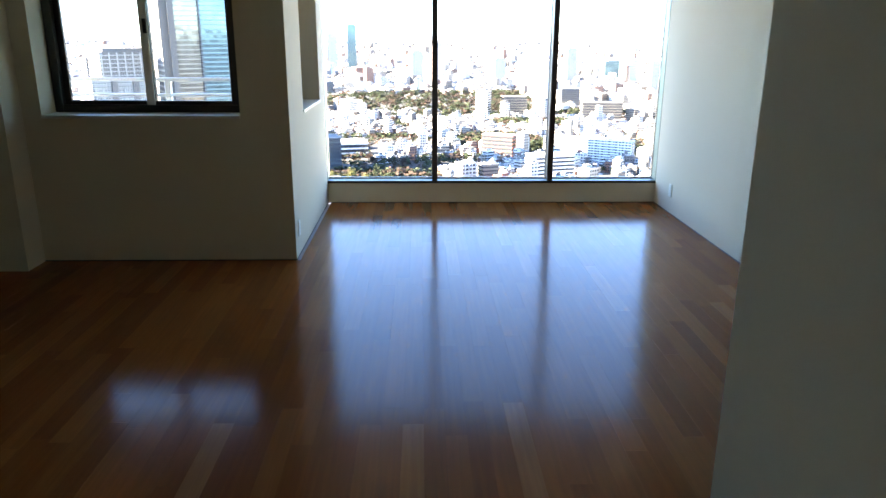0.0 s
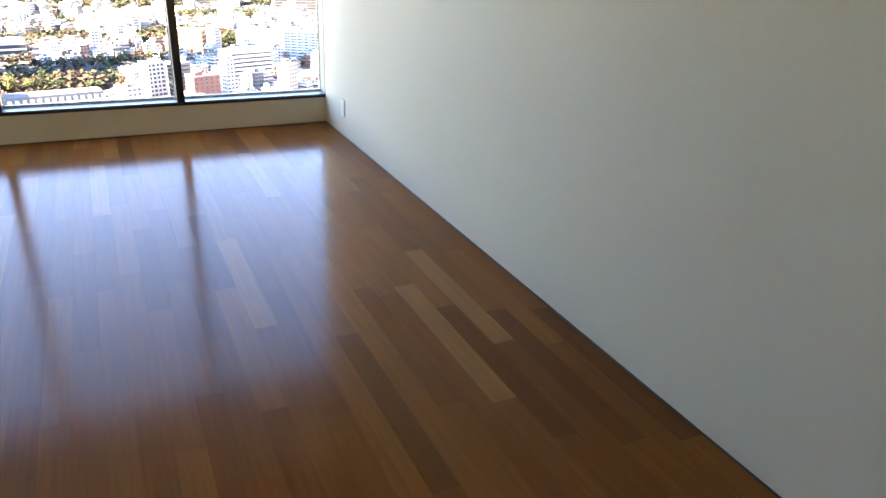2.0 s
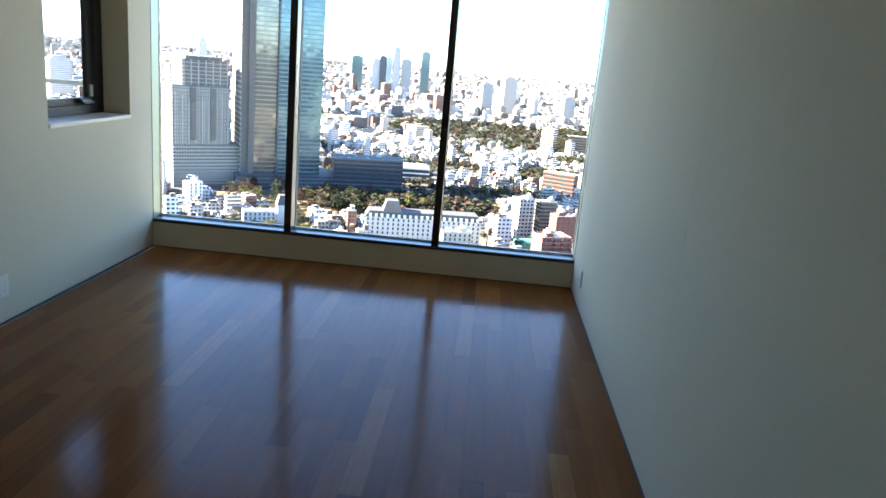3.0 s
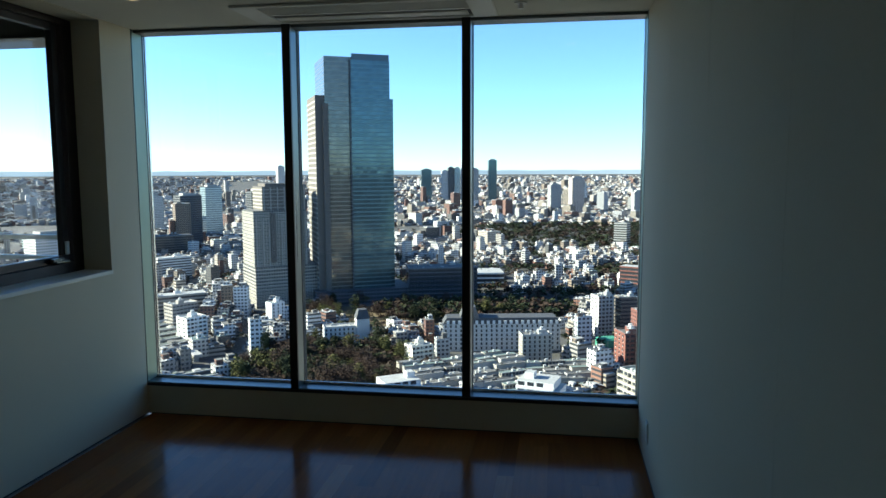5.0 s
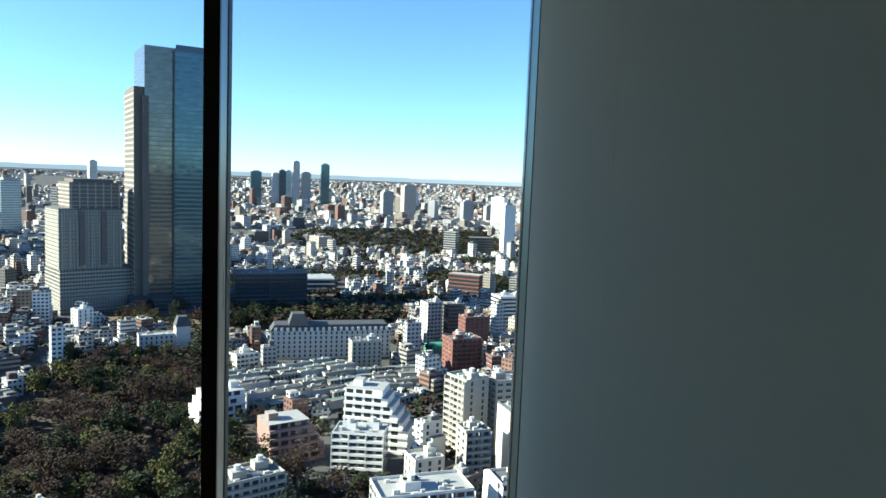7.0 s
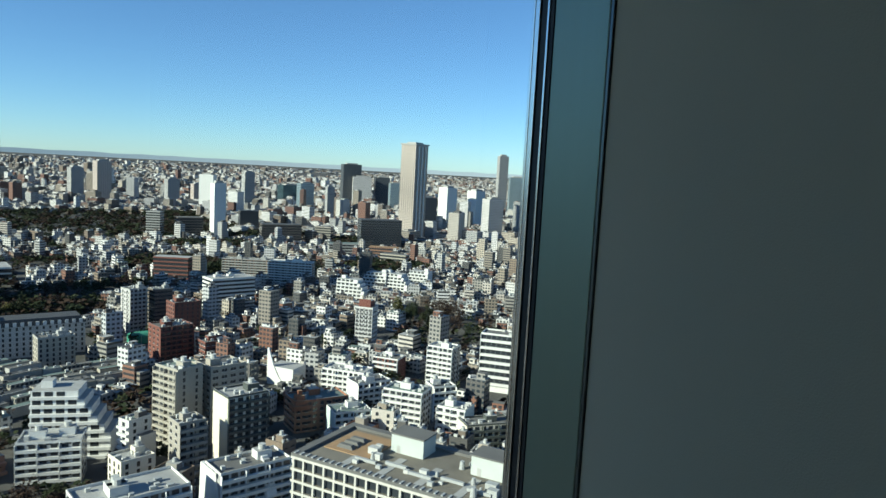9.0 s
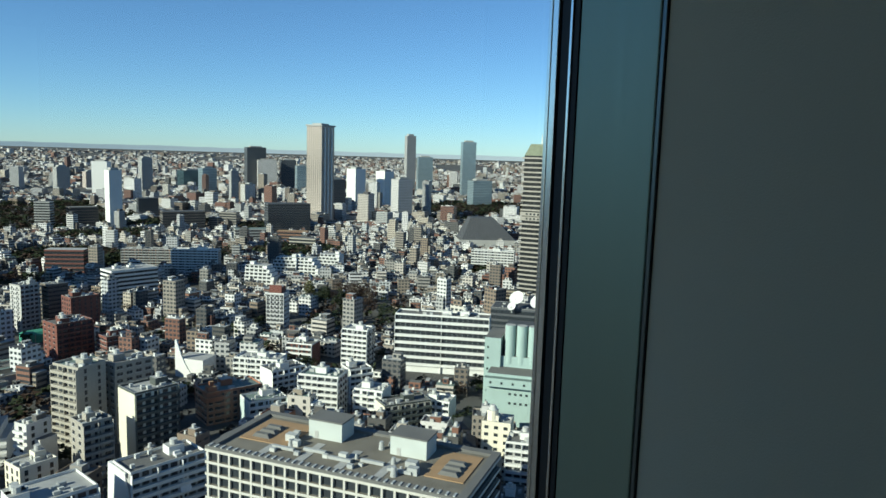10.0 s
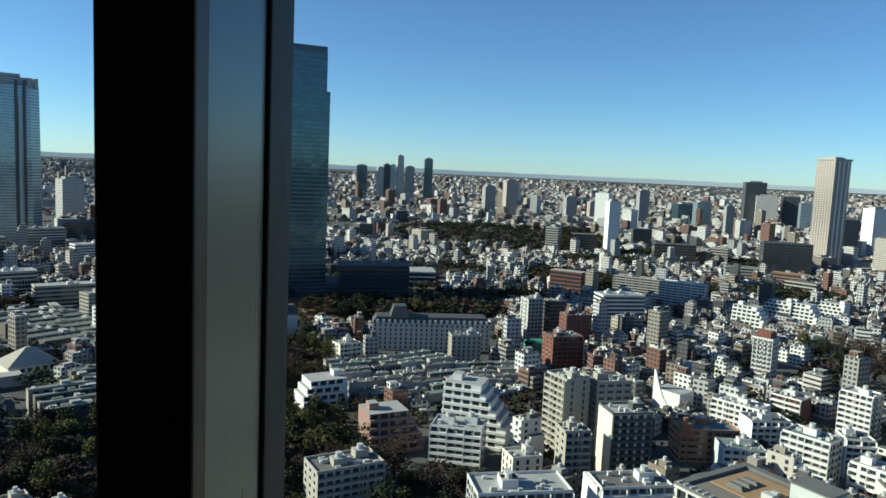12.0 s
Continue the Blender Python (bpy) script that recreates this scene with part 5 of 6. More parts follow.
for k in (-12, 0, 12):
    part("pilaster", Geo().box(k - 1.6, -18.8, 0, k + 1.6, -17, 205, WHITE_R), tn, "white pilaster strip")
sky_tower("white_twin_tower", "white tower with a dark side face", 27.00, 1690, 30, 32, 95, WHITE_R, 40)
sky_tower("white_twin_tower", "white tower with a dark side face", 29.25, 1738, 28, 33, 90, WHITE_R, 40)
sky_tower("grey_twin_tower", "pale grey tower of flats", 30.62, 1466, 33, 30, 82, F_GREY, 30)
sky_tower("dark_glass_tower", "dark green glass office tower", 19.29, 2532, 64, 38, 139, F_DARK, 15)
sky_tower("grey_office_tower", "broad grey office tower", 20.16, 2485, 62, 32, 98, F_GREY, 5)
sky_tower("dark_glass_tower", "dark slab-like office tower", 21.73, 2546, 51, 32, 99, F_DARK, 12)
sky_tower("pale_glass_tower", "pale green glass office tower", 22.80, 2305, 37, 27, 86, F_GLASS_HAZE, 15)
sky_tower("slim_white_tower", "slim white tower of flats", 9.30, 1242, 20, 16, 94, WHITE_R, 25)
sky_tower("slim_white_tower", "broad white tower of flats further off", 8.55, 2140, 40, 30, 88, WHITE_R, -20)
sky_tower("slim_grey_tower", "slim pale grey tower", 11.47, 2294, 32, 25, 98, F_WHITE, 25)
sky_tower("far_white_tower", "far slim white tower", 31.21, 2329, 31, 20, 190, F_WHITE, 25)
sky_tower("far_dark_tower", "far dark tower with stepped top", 35.81, 2327, 44, 27, 176, F_GLASS_HAZE, 15)
sky_tower("far_dark_tower", "far low dark tower", 32.38, 2477, 51, 25, 124, F_GLASS_HAZE, 15)
for az, w, h, mt_ in ((-10.53, 42, 138, F_GLASS2), (-9.06, 27, 132, F_GREY), (-8.58, 24, 146, F_DARK), (-8.09, 23, 144, F_GLASS_HAZE), (-7.51, 27, 182, F_GREY), (-6.73, 35, 140, F_WHITE), (-5.29, 34, 176, F_GLASS2)):
    sky_tower("distant_tower", "distant office tower on the skyline", az, 3030, w, 24, h, mt_, 10)
for az, d, w, h, mt_ in ((-28.8, 1331, 39, 92, F_DARK), (-27.1, 1452, 33, 104, F_GLASS_HAZE), (-31.4, 1474, 39, 87, F_GREY), (-23.7, 1226, 29, 101, F_DARK), (-15.0, 2982, 35, 132, F_GREY), (-21.9, 3129, 30, 153, F_GREY),
                          (-0.4, 2048, 32, 93, F_WHITE), (1.3, 2196, 39, 111, F_TAN), (15.8, 1964, 38, 81, F_GLASS_HAZE), (17.7, 1800, 19, 80, F_WHITE), (6.0, 1955, 31, 77, F_WHITE), (36.8, 1882, 53, 70, F_GLASS_HAZE),
                          (41.2, 2251, 41, 114, F_GREY), (44.7, 1939, 37, 132, F_GLASS_HAZE), (-38.2, 944, 42, 62, F_GREY), (25.4, 1498, 33, 77, F_DARK), (14.6, 2500, 68, 58, F_GLASS2), (7.8, 2455, 35, 50, F_TAN)):
    sky_tower("city_tower", "city tower block among low roofs", az, d, w, w * 0.7, h, mt_, 25)

# parks: (x, y, half width, half depth, turn)
PARKS = [(-132, 407, 66, 133, 19), (-135, 639, 113, 46, 7), (273, 560, 34, 30, 3), (29, 1475, 254, 289, 2), (1092, 1384, 202, 256, -37), (-73, 650, 97, 43, 2), (113, 879, 68, 39, 2), (360, 864, 57, 57, 2), (510, 622, 39, 48, 3), (-48, 498, 27, 17, 2), (-400, 566, 36, 13, 20), (-52, 268, 52, 34, 5), (-168, 286, 58, 44, 0),
         (170, 1110, 70, 45, 0), (300, 1250, 80, 60, 0), (405, 1160, 50, 40, 0), (195, 1720, 60, 40, 0), (95, 930, 55, 34, 0), (840, 1150, 95, 60, -35), (980, 1420, 130, 90, -35)]


def in_park(x, y, grow=0.0):
    for px, py, a, b, t in PARKS:
        c, s = math.cos(radians(t)), math.sin(radians(t))
        u, v = (x - px) * c + (y - py) * s, -(x - px) * s + (y - py) * c
        if (u / (a + grow)) ** 2 + (v / (b + grow)) ** 2 < 1:
            return True
    return False


for px, py, a, b, t in PARKS[:2]:
    lawn = Geo()
    lawn.face([(px + a * 1.05 * math.cos(q) * math.cos(radians(t)) - b * 1.05 * math.sin(q) * math.sin(radians(t)), py + a * 1.05 * math.cos(q) * math.sin(radians(t)) + b * 1.05 * math.sin(q) * math.cos(radians(t)), GR + 0.3) for q in (2 * math.pi * i / 40 for i in range(40))], LITTER if t == 19 else LAWN)
    setting("lawn", lawn, "brown winter lawn of a city park", "lawn")


def free(x, y, r):
    return not any((x - a) ** 2 + (y - b) ** 2 < (q + r) ** 2 for a, b, q in TAKEN)


def wooded(x, y):
    d, az = math.hypot(x, y), math.degrees(math.atan2(x, y))
    hill = math.exp(-((d - 760) / 260) ** 2 - ((az + 6) / 13) ** 2)
    return noise.noise((x / 110, y / 110, 21.0)) + 0.55 * hill


# small town buildings: eighteen kinds, each copied along the streets
def storey_windows(w, d, z, i):
    """One storey's windows; their width, spacing and height differ from kind to kind."""
    g = Geo()
    half, gap, tall = ((0.8, 2.6, 1.4), (1.5, 3.8, 1.2), (0.5, 2.0, 1.6), (0.9, 3.4, 1.9), (1.2, 3.0, 0.9))[i % 5]
    for sy in (-1, 1):
        nk = max(1, int(w / gap))
        for k in range(nk):
            if (k * 7 + i * 3) % 11 == 0:
                continue
            px = -w / 2 + (k + 0.5) * w / nk
            g.box(px - half, sy * d / 2 - 0.06, z, px + half, sy * d / 2 + 0.06, z + tall, PANE)
            g.box(px - half - 0.1, sy * d / 2 - 0.12, z - 0.12, px + half + 0.1, sy * d / 2 + 0.12, z, GREY_R)
    for sx in (-1, 1) if i % 4 else (1,):
        nk = max(1, int(d / (gap + 0.8)))
        for k in range(nk):
            py = -d / 2 + (k + 0.5) * d / nk
            g.box(sx * w / 2 - 0.06, py - half * 0.8, z, sx * w / 2 + 0.06, py + half * 0.8, z + tall * 0.9, PANE)
    return g


def town_kind(i):
    q = random.Random(100 + i)
    form = i % 3
    n = (3, 3, 2, 4, 5, 2, 3, 4, 2, 6, 4, 2, 5, 7, 2, 3, 5, 3)[i]
    w, d = (q.uniform(8, 13), q.uniform(7, 11)) if form == 2 else (q.uniform(6.5, 13), q.uniform(7, 12))
    fl = 3.0
    h = n * fl + 0.4
    b = thing("town_building", ("small town building with flat roof and rooftop units", "low flats with balconies and a rooftop hut", "small town house with a dark pitched roof")[form], "building", Matrix.Identity(4), "town buildings")
    roofm = (R_CONC, R_PALE, R_DARK, R_GREEN, R_CONC)[i % 5]
    body = Geo().box(-w / 2, -d / 2, 0, w / 2, d / 2, h, F_OBJ, roofm)
    wing_h = max(1, n - 1 - i % 2) * fl
    if i % 2:
        body.box(w / 2, -d * 0.2, 0, w / 2 + w * 0.45, d / 2, wing_h, F_OBJ, R_CONC)
    if form != 2:
        for x0, y0, x1, y1 in ((-w / 2, -d / 2, w / 2, -d / 2 + 0.25), (-w / 2, d / 2 - 0.25, w / 2, d / 2), (-w / 2, -d / 2 + 0.25, -w / 2 + 0.25, d / 2 - 0.25), (w / 2 - 0.25, -d / 2 + 0.25, w / 2, d / 2 - 0.25)):
            body.box(x0, y0, h, x1, y1, h + q.uniform(0.7, 0.9), F_OBJ)
    part("wall", body, b)
    for k in range(n):
        part("window_row", storey_windows(w, d, k * fl + 0.9, i), b, "dark windows of one storey")
        if form == 1:
            side = i % 2
            part("balcony", Geo().box(-w / 2 + 0.2, -d / 2 - 1.2, k * fl, w / 2 - (0.2 if side else w * 0.35), -d / 2, k * fl + 1.1, WHITE_R if i % 4 < 2 else GREY_R), b)
    if form == 2:
        g = Geo()
        e, r = 0.6, h + min(w, d) * 0.3
        a, c = w / 2 + e, d / 2 + e
        rm = R_DARK if i % 4 < 3 else R_BROWN
        g.face([(-a, -c, h), (a, -c, h), (a * 0.55, 0, r), (-a * 0.55, 0, r)], rm)
        g.face([(a, c, h), (-a, c, h), (-a * 0.55, 0, r), (a * 0.55, 0, r)], rm)
        g.face([(-a, c, h), (-a, -c, h), (-a * 0.55, 0, r)], rm)
        g.face([(a, -c, h), (a, c, h), (a * 0.55, 0, r)], rm)
        part("pitched_roof", g, b, "dark hipped roof")
    else:
        hx, hy = q.uniform(-0.2, 0.2) * w, q.uniform(-0.1, 0.2) * d
        top = 2.6 if i % 4 else 3.2 + fl * 0.4
        hut = part("stair_hut", Geo().box(hx - w * 0.2, hy - d * 0.18, h, hx + w * 0.2, hy + d * 0.22, h + top, F_OBJ, R_PALE), b)
        part("water_tank", Geo().cyl(hx, hy, 0.8, h + top, h + top + 1.6, TANK, k=8), hut)
        for k in range(4):
            ux, uy, us = q.uniform(-0.38, 0.38) * w, q.uniform(-0.4, -0.22) * d * (1 if k % 2 else -1), q.uniform(0.4, 0.9)
            part("air_unit", Geo().box(ux - us, uy - 0.4, h, ux + us, uy + 0.4, h + q.uniform(0.8, 1.6), TANK if k % 2 else STEEL), b)
    return b


KINDS = [town_kind(i) for i in range(18)]
first_used = [False] * len(KINDS)
CELL, TURN = 13.2, radians(17)
rows_far = []
tq = random.Random(3)
near_count = 0
for i in range(-96, 118):
    for j in range(-96, 118):
        u, v = i * CELL + tq.uniform(-2.4, 2.4), j * CELL + tq.uniform(-2.4, 2.4)
        x, y = u * math.cos(TURN) - v * math.sin(TURN), u * math.sin(TURN) + v * math.cos(TURN)
        d, az = math.hypot(x, y), math.degrees(math.atan2(x, y))
        turn = 41 + 45 * noise.noise((x / 170, y / 170, 1.5))
        wander = round(2.5 * noise.noise((x / 120, y / 120, 9.5)))
        lot = ((i + wander) % 7 == 0) or ((j + wander) % 11 == 0)
        tall = tq.random()
        spin = turn + tq.choice((0, 90, 180, 270)) + tq.uniform(-9, 9)
        green = wooded(x, y) > 0.40
        if d < 165 or d > 1200 or not -50 < az < 68 or lot or green or in_park(x, y, 4) or tq.random() < 0.06:
            continue
        if not free(x, y, 6):
            continue
        if d < 345 and near_count < 230 and -40 < az < 62:
            k = tq.randrange(len(KINDS))
            m = pose(x, y, GR, 0, 0, spin)
            near_count += 1
            if not first_used[k]:
                KINDS[k].matrix_world = m
                first_used[k] = True
            else:
                copy_thing(KINDS[k], m)
        else:
            h = 5.0 + 6 * tq.random() + (tall > 0.72) * tq.uniform(3, 11) + (tall > 0.96) * tq.uniform(6, 20)
            rows_far.append((x, y, GR, tq.uniform(6.5, 12.5), tq.uniform(6.5, 12), h, spin, 1.0))
for k, b in enumerate(KINDS):
    if not first_used[k]:
        b.matrix_world = pose(-220 - 30 * k, 190, GR)
# farther town: lots that widen with distance
d = 1200.0
while d < 11500:
    step = d / 84
    n = int(radians(126) * d / step)
    for k in range(n):
        az = -54 + 126 * (k + tq.random()) / n
        dd = d + tq.uniform(0, 1) * step
        q, s = far(dd)
        x, y = q * math.sin(radians(az)), q * math.cos(radians(az))
        keep = noise.noise((x / 420, y / 420, 7.7))
        if in_park(x, y) or keep < -0.42 or not free(x, y, 5):
            continue
        w = tq.uniform(9, 25) * (1 + dd / 8000)
        h = 5 + 10 * tq.random() ** 2 + (tq.random() > 0.93) * tq.uniform(8, 26) + (tq.random() > 0.992) * tq.uniform(20, 60)
        rows_far.append((x, y, ground_z(q), w, w * tq.uniform(0.6, 1.1), h, 40 + 30 * noise.noise((x / 300, y / 300, 3)) + tq.choice((0, 90)), s))
    d += step
while d < 17000:
    step = d / 34
    n = int(radians(126) * d / step * 1.8)
    for k in range(n):
        az = -54 + 126 * (k + tq.random()) / n
        q, s = far(d + tq.uniform(0, 1) * step)
        w = tq.uniform(40, 110)
        rows_far.append((q * math.sin(radians(az)), q * math.cos(radians(az)), ground_z(q), w, w * tq.uniform(0.5, 0.9), 8 + 22 * tq.random() ** 3, tq.uniform(0, 90), s))
    d += step


def town_mass(name, rows, label):
    """Many far buildings in one mesh: a body and a rooftop box each."""
    r = np.array(rows)
    n = len(r)
    choice = np.random.default_rng(4).random(n)
    mats = [F_MIX, F_MIX2, F_WHITE, F_GREY, R_CONC, R_PALE, R_DARK, R_GREEN, WHITE_R]
    wall = np.select([choice < 0.58, choice < 0.80, choice < 0.92], [0, 1, 2], 3)
    roof = np.select([choice * 7 % 1 < 0.45, choice * 7 % 1 < 0.8, choice * 7 % 1 < 0.93], [4, 5, 6], 7)
    V, F, MI, UV = [], [], [], []
    off = 0
    gen = np.random.default_rng(9)
    for layer in range(5):
        w, dd, h, s = r[:, 3] * r[:, 7], r[:, 4] * r[:, 7], r[:, 5] * r[:, 7], r[:, 7]
        z0, ox, oy = r[:, 2] - 2 * s, np.zeros(n), np.zeros(n)
        z1 = r[:, 2] + h
        if layer == 1:
            ox, oy = gen.uniform(-0.2, 0.2, n) * w, gen.uniform(-0.2, 0.2, n) * dd
            w, dd, z0, z1 = w * gen.uniform(0.25, 0.6, n), dd * gen.uniform(0.25, 0.6, n), z1.copy(), z1 + gen.uniform(1.5, 3.6, n) * s
        elif layer == 2:
            ox = w * gen.choice([-0.62, 0.62], n)
            w, dd, z1 = w * 0.42, dd * gen.uniform(0.4, 0.85, n), r[:, 2] + h * gen.uniform(0.35, 0.85, n)
        elif layer > 2:
            ox, oy = gen.uniform(-0.4, 0.4, n) * w, gen.uniform(0.28, 0.42, n) * dd * (1 if layer == 3 else -1)
            w, dd, z0, z1 = w * gen.uniform(0.06, 0.2, n), dd * 0.1, z1.copy(), z1 + gen.uniform(0.7, 1.8, n) * s
        a = np.radians(r[:, 6])
        c, sn = np.cos(a), np.sin(a)
        cx = np.array([-1, 1, 1, -1]) / 2
        cy = np.array([-1, -1, 1, 1]) / 2
        lx, ly = cx[None] * w[:, None] + ox[:, None], cy[None] * dd[:, None] + oy[:, None]
        gx, gy = r[:, 0, None] + lx * c[:, None] - ly * sn[:, None], r[:, 1, None] + lx * sn[:, None] + ly * c[:, None]
        v = np.zeros((n, 8, 3))
        v[:, :4, 0], v[:, :4, 1], v[:, :4, 2] = gx, gy, z0[:, None]
        v[:, 4:, 0], v[:, 4:, 1], v[:, 4:, 2] = gx, gy, z1[:, None]
        idx = np.array([[0, 1, 5, 4], [1, 2, 6, 5], [2, 3, 7, 6], [3, 0, 4, 7], [4, 5, 6, 7]])
        F.append((np.arange(n)[:, None, None] * 8 + idx[None] + off).reshape(-1, 4))
        off += n * 8
        V.append(v.reshape(-1, 3))
        mi = np.repeat((wall if layer in (0, 2) else np.roll(wall, 3) if layer == 1 else np.full(n, 8))[:, None], 5, 1)
        mi[:, 4] = roof if layer == 0 else np.roll(roof, 5)
        MI.append(mi.ravel())
        uv = np.zeros((n, 5, 4, 2))
        hh = (z1 - z0) / s
        for f in range(5):
            ln = (w if f % 2 == 0 else dd) / s
            uv[:, f, 1, 0] = uv[:, f, 2, 0] = ln
            uv[:, f, 2, 1] = uv[:, f, 3, 1] = hh
        UV.append(uv.ravel())
    V, F, MI, UV = np.concatenate(V), np.concatenate(F), np.concatenate(MI), np.concatenate(UV)
    me = bpy.data.meshes.new(name)
    me.vertices.add(len(V))
    me.vertices.foreach_set("co", V.ravel().astype(np.float32))
    me.loops.add(F.size)
    me.loops.foreach_set("vertex_index", F.ravel().astype(np.int32))
    me.polygons.add(len(F))
    me.polygons.foreach_set("loop_start", np.arange(0, F.size, 4, dtype=np.int32))
    for q in mats:
        me.materials.append(q)
    me.polygons.foreach_set("material_index", MI.astype(np.int32))
    me.uv_layers.new(name="map").data.foreach_set("uv", UV.astype(np.float32))
    me.polygons.foreach_set("use_smooth", np.zeros(len(F), dtype=bool))
    me.update(calc_edges=True)
    me.validate()
    return tagged(new(name, me), label, "buildings", kind="stuff")


town_mass("far_town", rows_far, "dense pale low-rise city reaching to the horizon")


# ---- trees ----
def crown_geo(q, r, h, z, n, size, mat, g=None, ox=0.0, oy=0.0, oz=0.0):
    g = g or Geo()
    lobes = [(q.uniform(-0.5, 0.5) * r, q.uniform(-0.5, 0.5) * r, z + h * q.uniform(0.25, 0.8), r * q.uniform(0.4, 0.65)) for _ in range(6)]
    for _ in range(n):
        lx, ly, lz, lr = q.choice(lobes)
        t, f = q.uniform(0, 2 * math.pi), math.acos(q.uniform(-0.6, 1))
        k = lr * q.uniform(0.7, 1.08)
        p = Vector((ox + lx + k * math.sin(f) * math.cos(t), oy + ly + k * math.sin(f) * math.sin(t), oz + lz + k * math.cos(f) * 0.8))
        e = Euler((q.uniform(-0.6, 0.6), q.uniform(-0.6, 0.6), q.uniform(0, 6.28))).to_matrix()
        s = size * q.uniform(0.6, 1.3)
        g.face([p + e @ Vector(c) for c in ((-s, -s * 0.5, 0), (s * 0.3, -s * 0.8, s * 0.25), (s, s * 0.4, 0), (-s * 0.2, s * 0.8, -s * 0.2))], mat)
    return g


def trunk_geo(q, r, h):
    g = Geo()
    g.cyl(0, 0, 0.28, 0, h * 0.5, BARK, k=7, taper=0.6)
    for k in range(5):
        a, z = k * 1.26 + q.uniform(-0.3, 0.3), h * q.uniform(0.3, 0.5)
        g.prism([(0.12 * math.cos(a + c), 0.12 * math.sin(a + c)) for c in (0, 1.57, 3.14, 4.71)], z, h * q.uniform(0.75, 0.95), BARK, BARK, 0.3, shift=(r * 0.6 * math.cos(a), r * 0.6 * math.sin(a)))
    return g


def tree_kind(i):
    q = random.Random(60 + i)
    bare = i >= 3
    r, h = q.uniform(4.6, 6.6), q.uniform(9, 13)
    b = thing("tree", "bare brown winter tree in the park" if bare else ("sunlit olive-green tree in the park" if i == 2 else "dense dark evergreen tree in the park"), "tree", Matrix.Identity(4), "park trees")
    part("trunk", trunk_geo(q, r, h), b, "brown trunk and limbs")
    part("crown", crown_geo(q, r, h * 0.75, h * 0.28, 760 if bare else 860, 0.30 if bare else 0.46, TWIG if bare else (SUNLIT_LEAF if i == 2 else LEAF)), b, "fine bare twigs" if bare else ("olive leaves in a sunlit tone" if i == 2 else "dark green leaves"))
    return b


TREES = [tree_kind(i) for i in range(6)]
placed = 0
for _ in range(3000):
    if placed >= 290:
        break
    px, py, a, b_, t = tq.choice(PARKS[:1] * 7 + PARKS[1:2] * 2 + [PARKS[2]] + PARKS[10:11] + PARKS[11:12] * 4 + PARKS[12:13] * 3)
    q, s = tq.uniform(0, 6.28), math.sqrt(tq.random())
    u, v = a * s * math.cos(q), b_ * s * math.sin(q)
    x, y = px + u * math.cos(radians(t)) - v * math.sin(radians(t)), py + u * math.sin(radians(t)) + v * math.cos(radians(t))
    if not free(x, y, 2):
        continue
    green = noise.noise((x / 34, y / 34, 5)) > -0.02
    k = tq.randrange(3) if green else 3 + tq.randrange(3)
    m = pose(x, y, GR, 0, 0, tq.uniform(0, 360)) @ Matrix.Diagonal((tq.uniform(0.75, 1.35),) * 2 + (tq.uniform(0.7, 1.45), 1))
    if placed < 6:
        TREES[placed].matrix_world = m
    else:
        copy_thing(TREES[k], m)
    placed += 1

woods = Geo()
for _ in range(560):
    px, py, a, b_, t = tq.choice(PARKS[:1] * 6 + PARKS[1:2] * 2 + PARKS[12:13] * 2)
    q, s = tq.uniform(0, 6.28), math.sqrt(tq.random())
    u, v = a * s * math.cos(q), b_ * s * math.sin(q)
    x, y = px + u * math.cos(radians(t)) - v * math.sin(radians(t)), py + u * math.sin(radians(t)) + v * math.cos(radians(t))
    if free(x, y, 2):
        tone = noise.noise((x / 30, y / 30, 8)) + tq.uniform(-0.15, 0.15)
        crown_geo(tq, tq.uniform(3, 6), tq.uniform(5, 11), tq.uniform(0.5, 3.5), 230, 0.55, TWIG if tone < 0.02 else (LEAF if tone < 0.27 else SUNLIT_LEAF), woods, x, y, GR)
for _ in range(6000):
    if tq.random() < 0.5:
        px, py, a, b_, t = tq.choice(PARKS[3:5] * 4 + PARKS[5:9] + PARKS[13:])
        q, s = tq.uniform(0, 6.28), math.sqrt(tq.random())
        u, v = a * s * math.cos(q), b_ * s * math.sin(q)
        x, y = px + u * math.cos(radians(t)) - v * math.sin(radians(t)), py + u * math.sin(radians(t)) + v * math.cos(radians(t))
        crown_geo(tq, 8, 9, 2, 46, 1.9, LEAF if tq.random() < 0.6 else TWIG, woods, x, y, GR)
    else:
        az, dd = tq.uniform(-42, 62), 240 + 1500 * tq.random() ** 1.3
        x, y = dd * math.sin(radians(az)), dd * math.cos(radians(az))
        if free(x, y, 0):
            crown_geo(tq, 4.5, 7, 2, 30, 1.25, LEAF if tq.random() < 0.5 else TWIG, woods, x, y, GR)
for _ in range(13000):
    az, dd = tq.uniform(-42, 62), 200 + 1300 * math.sqrt(tq.random())
    x, y = dd * math.sin(radians(az)), dd * math.cos(radians(az))
    if wooded(x, y) > 0.38 and free(x, y, 0):
        crown_geo(tq, 5.5, 8, 1.5, 26, 1.6, LEAF if tq.random() < 0.65 else TWIG, woods, x, y, GR)
tagged(new("street_woods", woods.mesh("street_woods")), "dark far woods and street trees among roofs", "trees", kind="stuff")

# ---- floor planks ----
floor_ob = bpy.data.objects["floor"]
PW, PL = 0.0909, 0.91


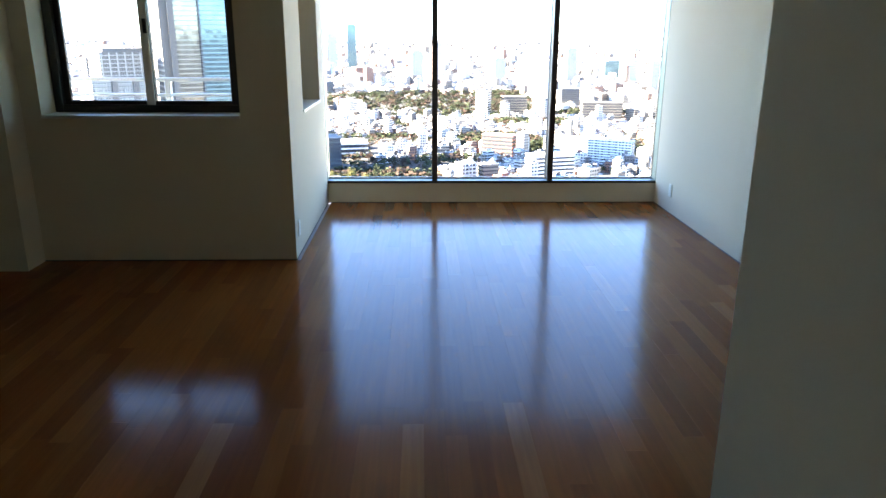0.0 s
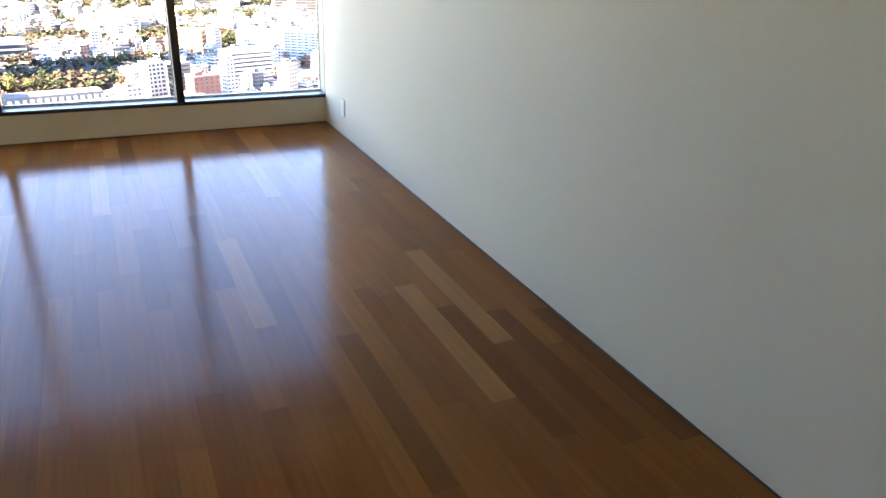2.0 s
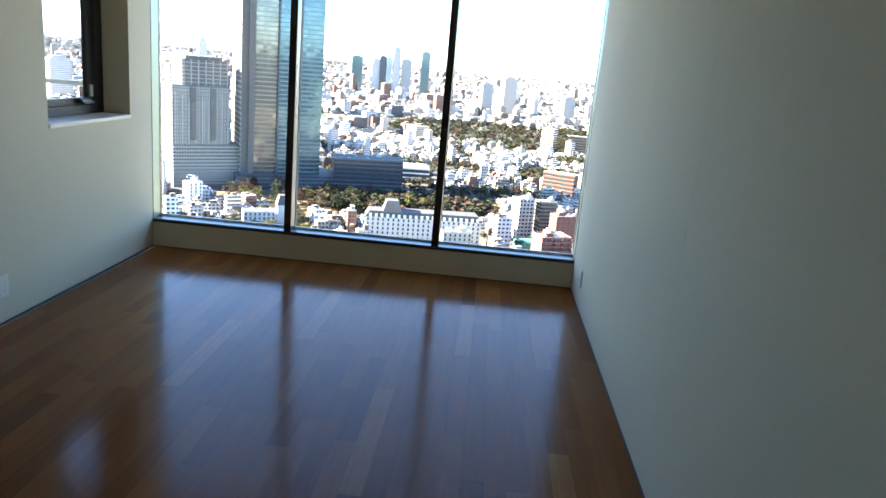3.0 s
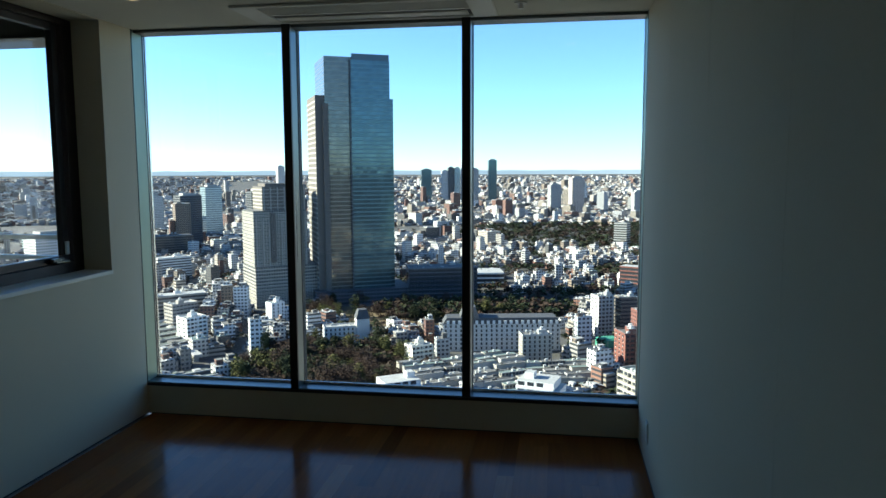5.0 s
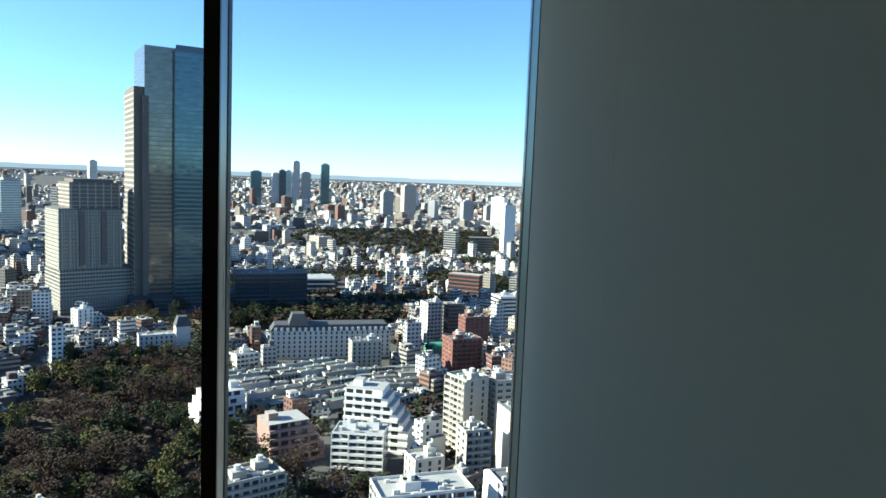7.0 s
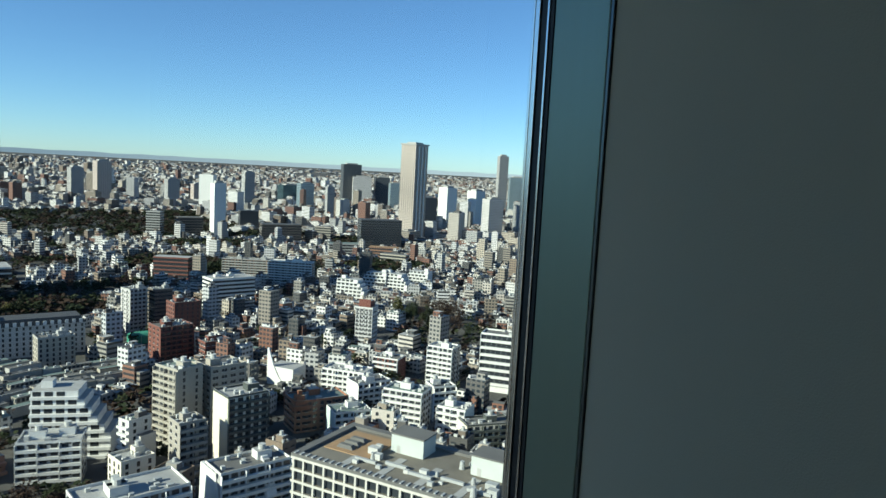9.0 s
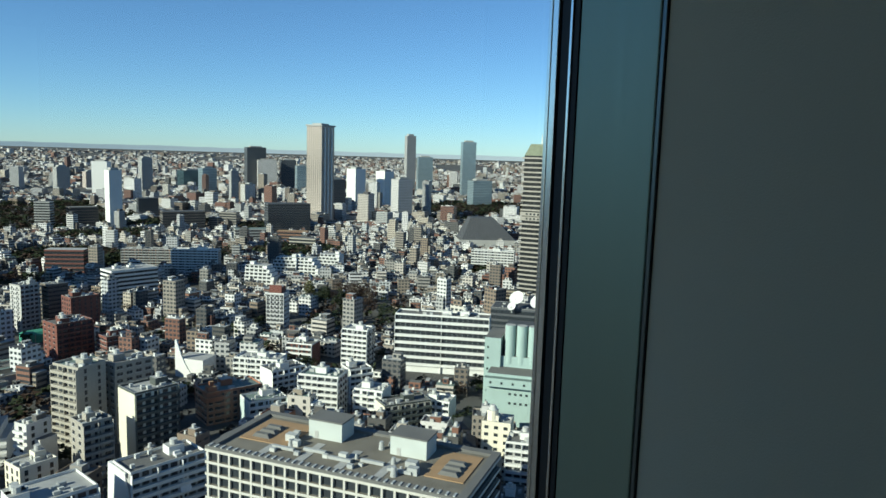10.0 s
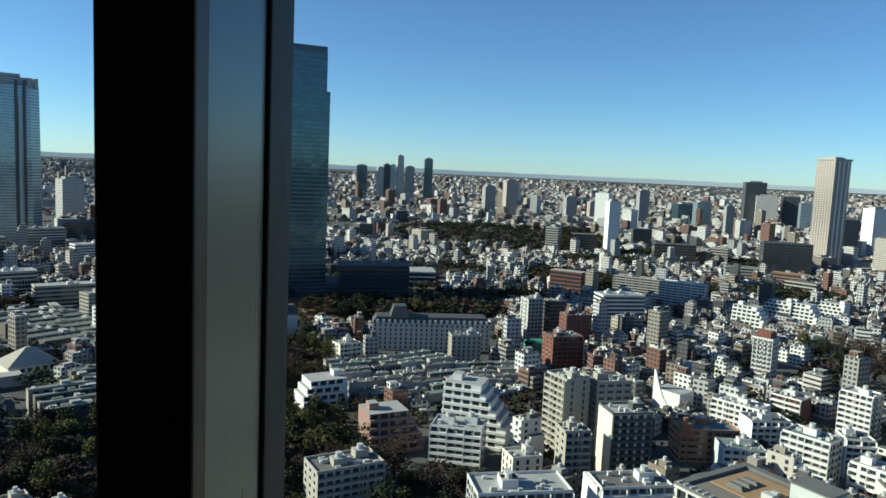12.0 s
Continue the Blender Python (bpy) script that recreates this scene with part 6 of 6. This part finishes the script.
def plank_mesh(length):
    bm = bmesh.new()
    bmesh.ops.create_cube(bm, size=1, matrix=Matrix.LocRotScale((0, 0, -0.0065), None, (PW - 0.0001, length - 0.0002, 0.013)))
    top = [e for e in bm.edges if all(v.co.z > -0.001 for v in e.verts)]
    bmesh.ops.bevel(bm, geom=top, offset=0.00018, segments=1, affect="EDGES")
    me = bpy.data.meshes.new("plank")
    bm.to_mesh(me)
    bm.free()
    return me


PLANK, PLANK_PALE, PLANK_DARK = plank_mesh(PL), plank_mesh(PL), plank_mesh(PL)
for me, mt_ in ((PLANK, WOOD), (PLANK_PALE, WOOD_PALE), (PLANK_DARK, WOOD_DARK)):
    me.materials.append(mt_)
PALE_AT = [(2.98, -3.0), (2.80, -3.3), (2.16, -2.4), (1.62, -1.3), (1.2, -2.0), (2.5, -1.0), (0.9, -4.4)]
DARK_AT = [(3.05, -3.9), (2.87, -3.3), (0.5, -1.1), (2.4, -3.9)]
JOINT = {2.98: -2.54, 2.80: -2.87, 2.16: -2.10, 2.89: -4.02}
pq = random.Random(21)
rest = Geo()
for c in range(-44, 37):
    x = W - (36 - c + 0.5) * PW
    start = -pq.choice((0.0, 0.15, 0.3, 0.45, 0.6, 0.75)) - pq.uniform(0, 0.1)
    for jx, jy in JOINT.items():
        if abs(jx - x) < PW / 2:
            start = jy % PL - PL
    y1 = 0.0
    while y1 > -9:
        y0 = start if y1 == 0.0 and start < -0.05 else y1 - PL
        y0 = max(y0, -9)
        ln, yc = y1 - y0, (y0 + y1) / 2
        inside = (x > 0) or y0 < -1.95
        tilt_x, tilt_y = pq.uniform(-0.03, 0.03), pq.uniform(-0.13, 0.13)
        if inside and x > 0 and yc > -6.0:
            me = PLANK
            if any(abs(px - x) < PW / 2 and y0 < py < y1 for px, py in PALE_AT) or pq.random() < 0.018:
                me = PLANK_PALE
            elif any(abs(px - x) < PW / 2 and y0 < py < y1 for px, py in DARK_AT) or pq.random() < 0.03:
                me = PLANK_DARK
            ob = new("plank", me)
            ob.parent = floor_ob
            ob.matrix_local = pose(x, yc, pq.uniform(-0.0001, 0), tilt_x, tilt_y, 0) @ Matrix.Diagonal((1, ln / PL, 1, 1))
        elif inside and y1 > -9:
            top = min(y1, -1.93 if x < 0 else 0)
            rest.box(x - PW / 2 + 0.0004, y0, -0.013, x + PW / 2 - 0.0004, top - 0.0008, -0.0002, WOOD)
        y1 = y0
part("planks", rest, floor_ob, "further planks", "stuff")
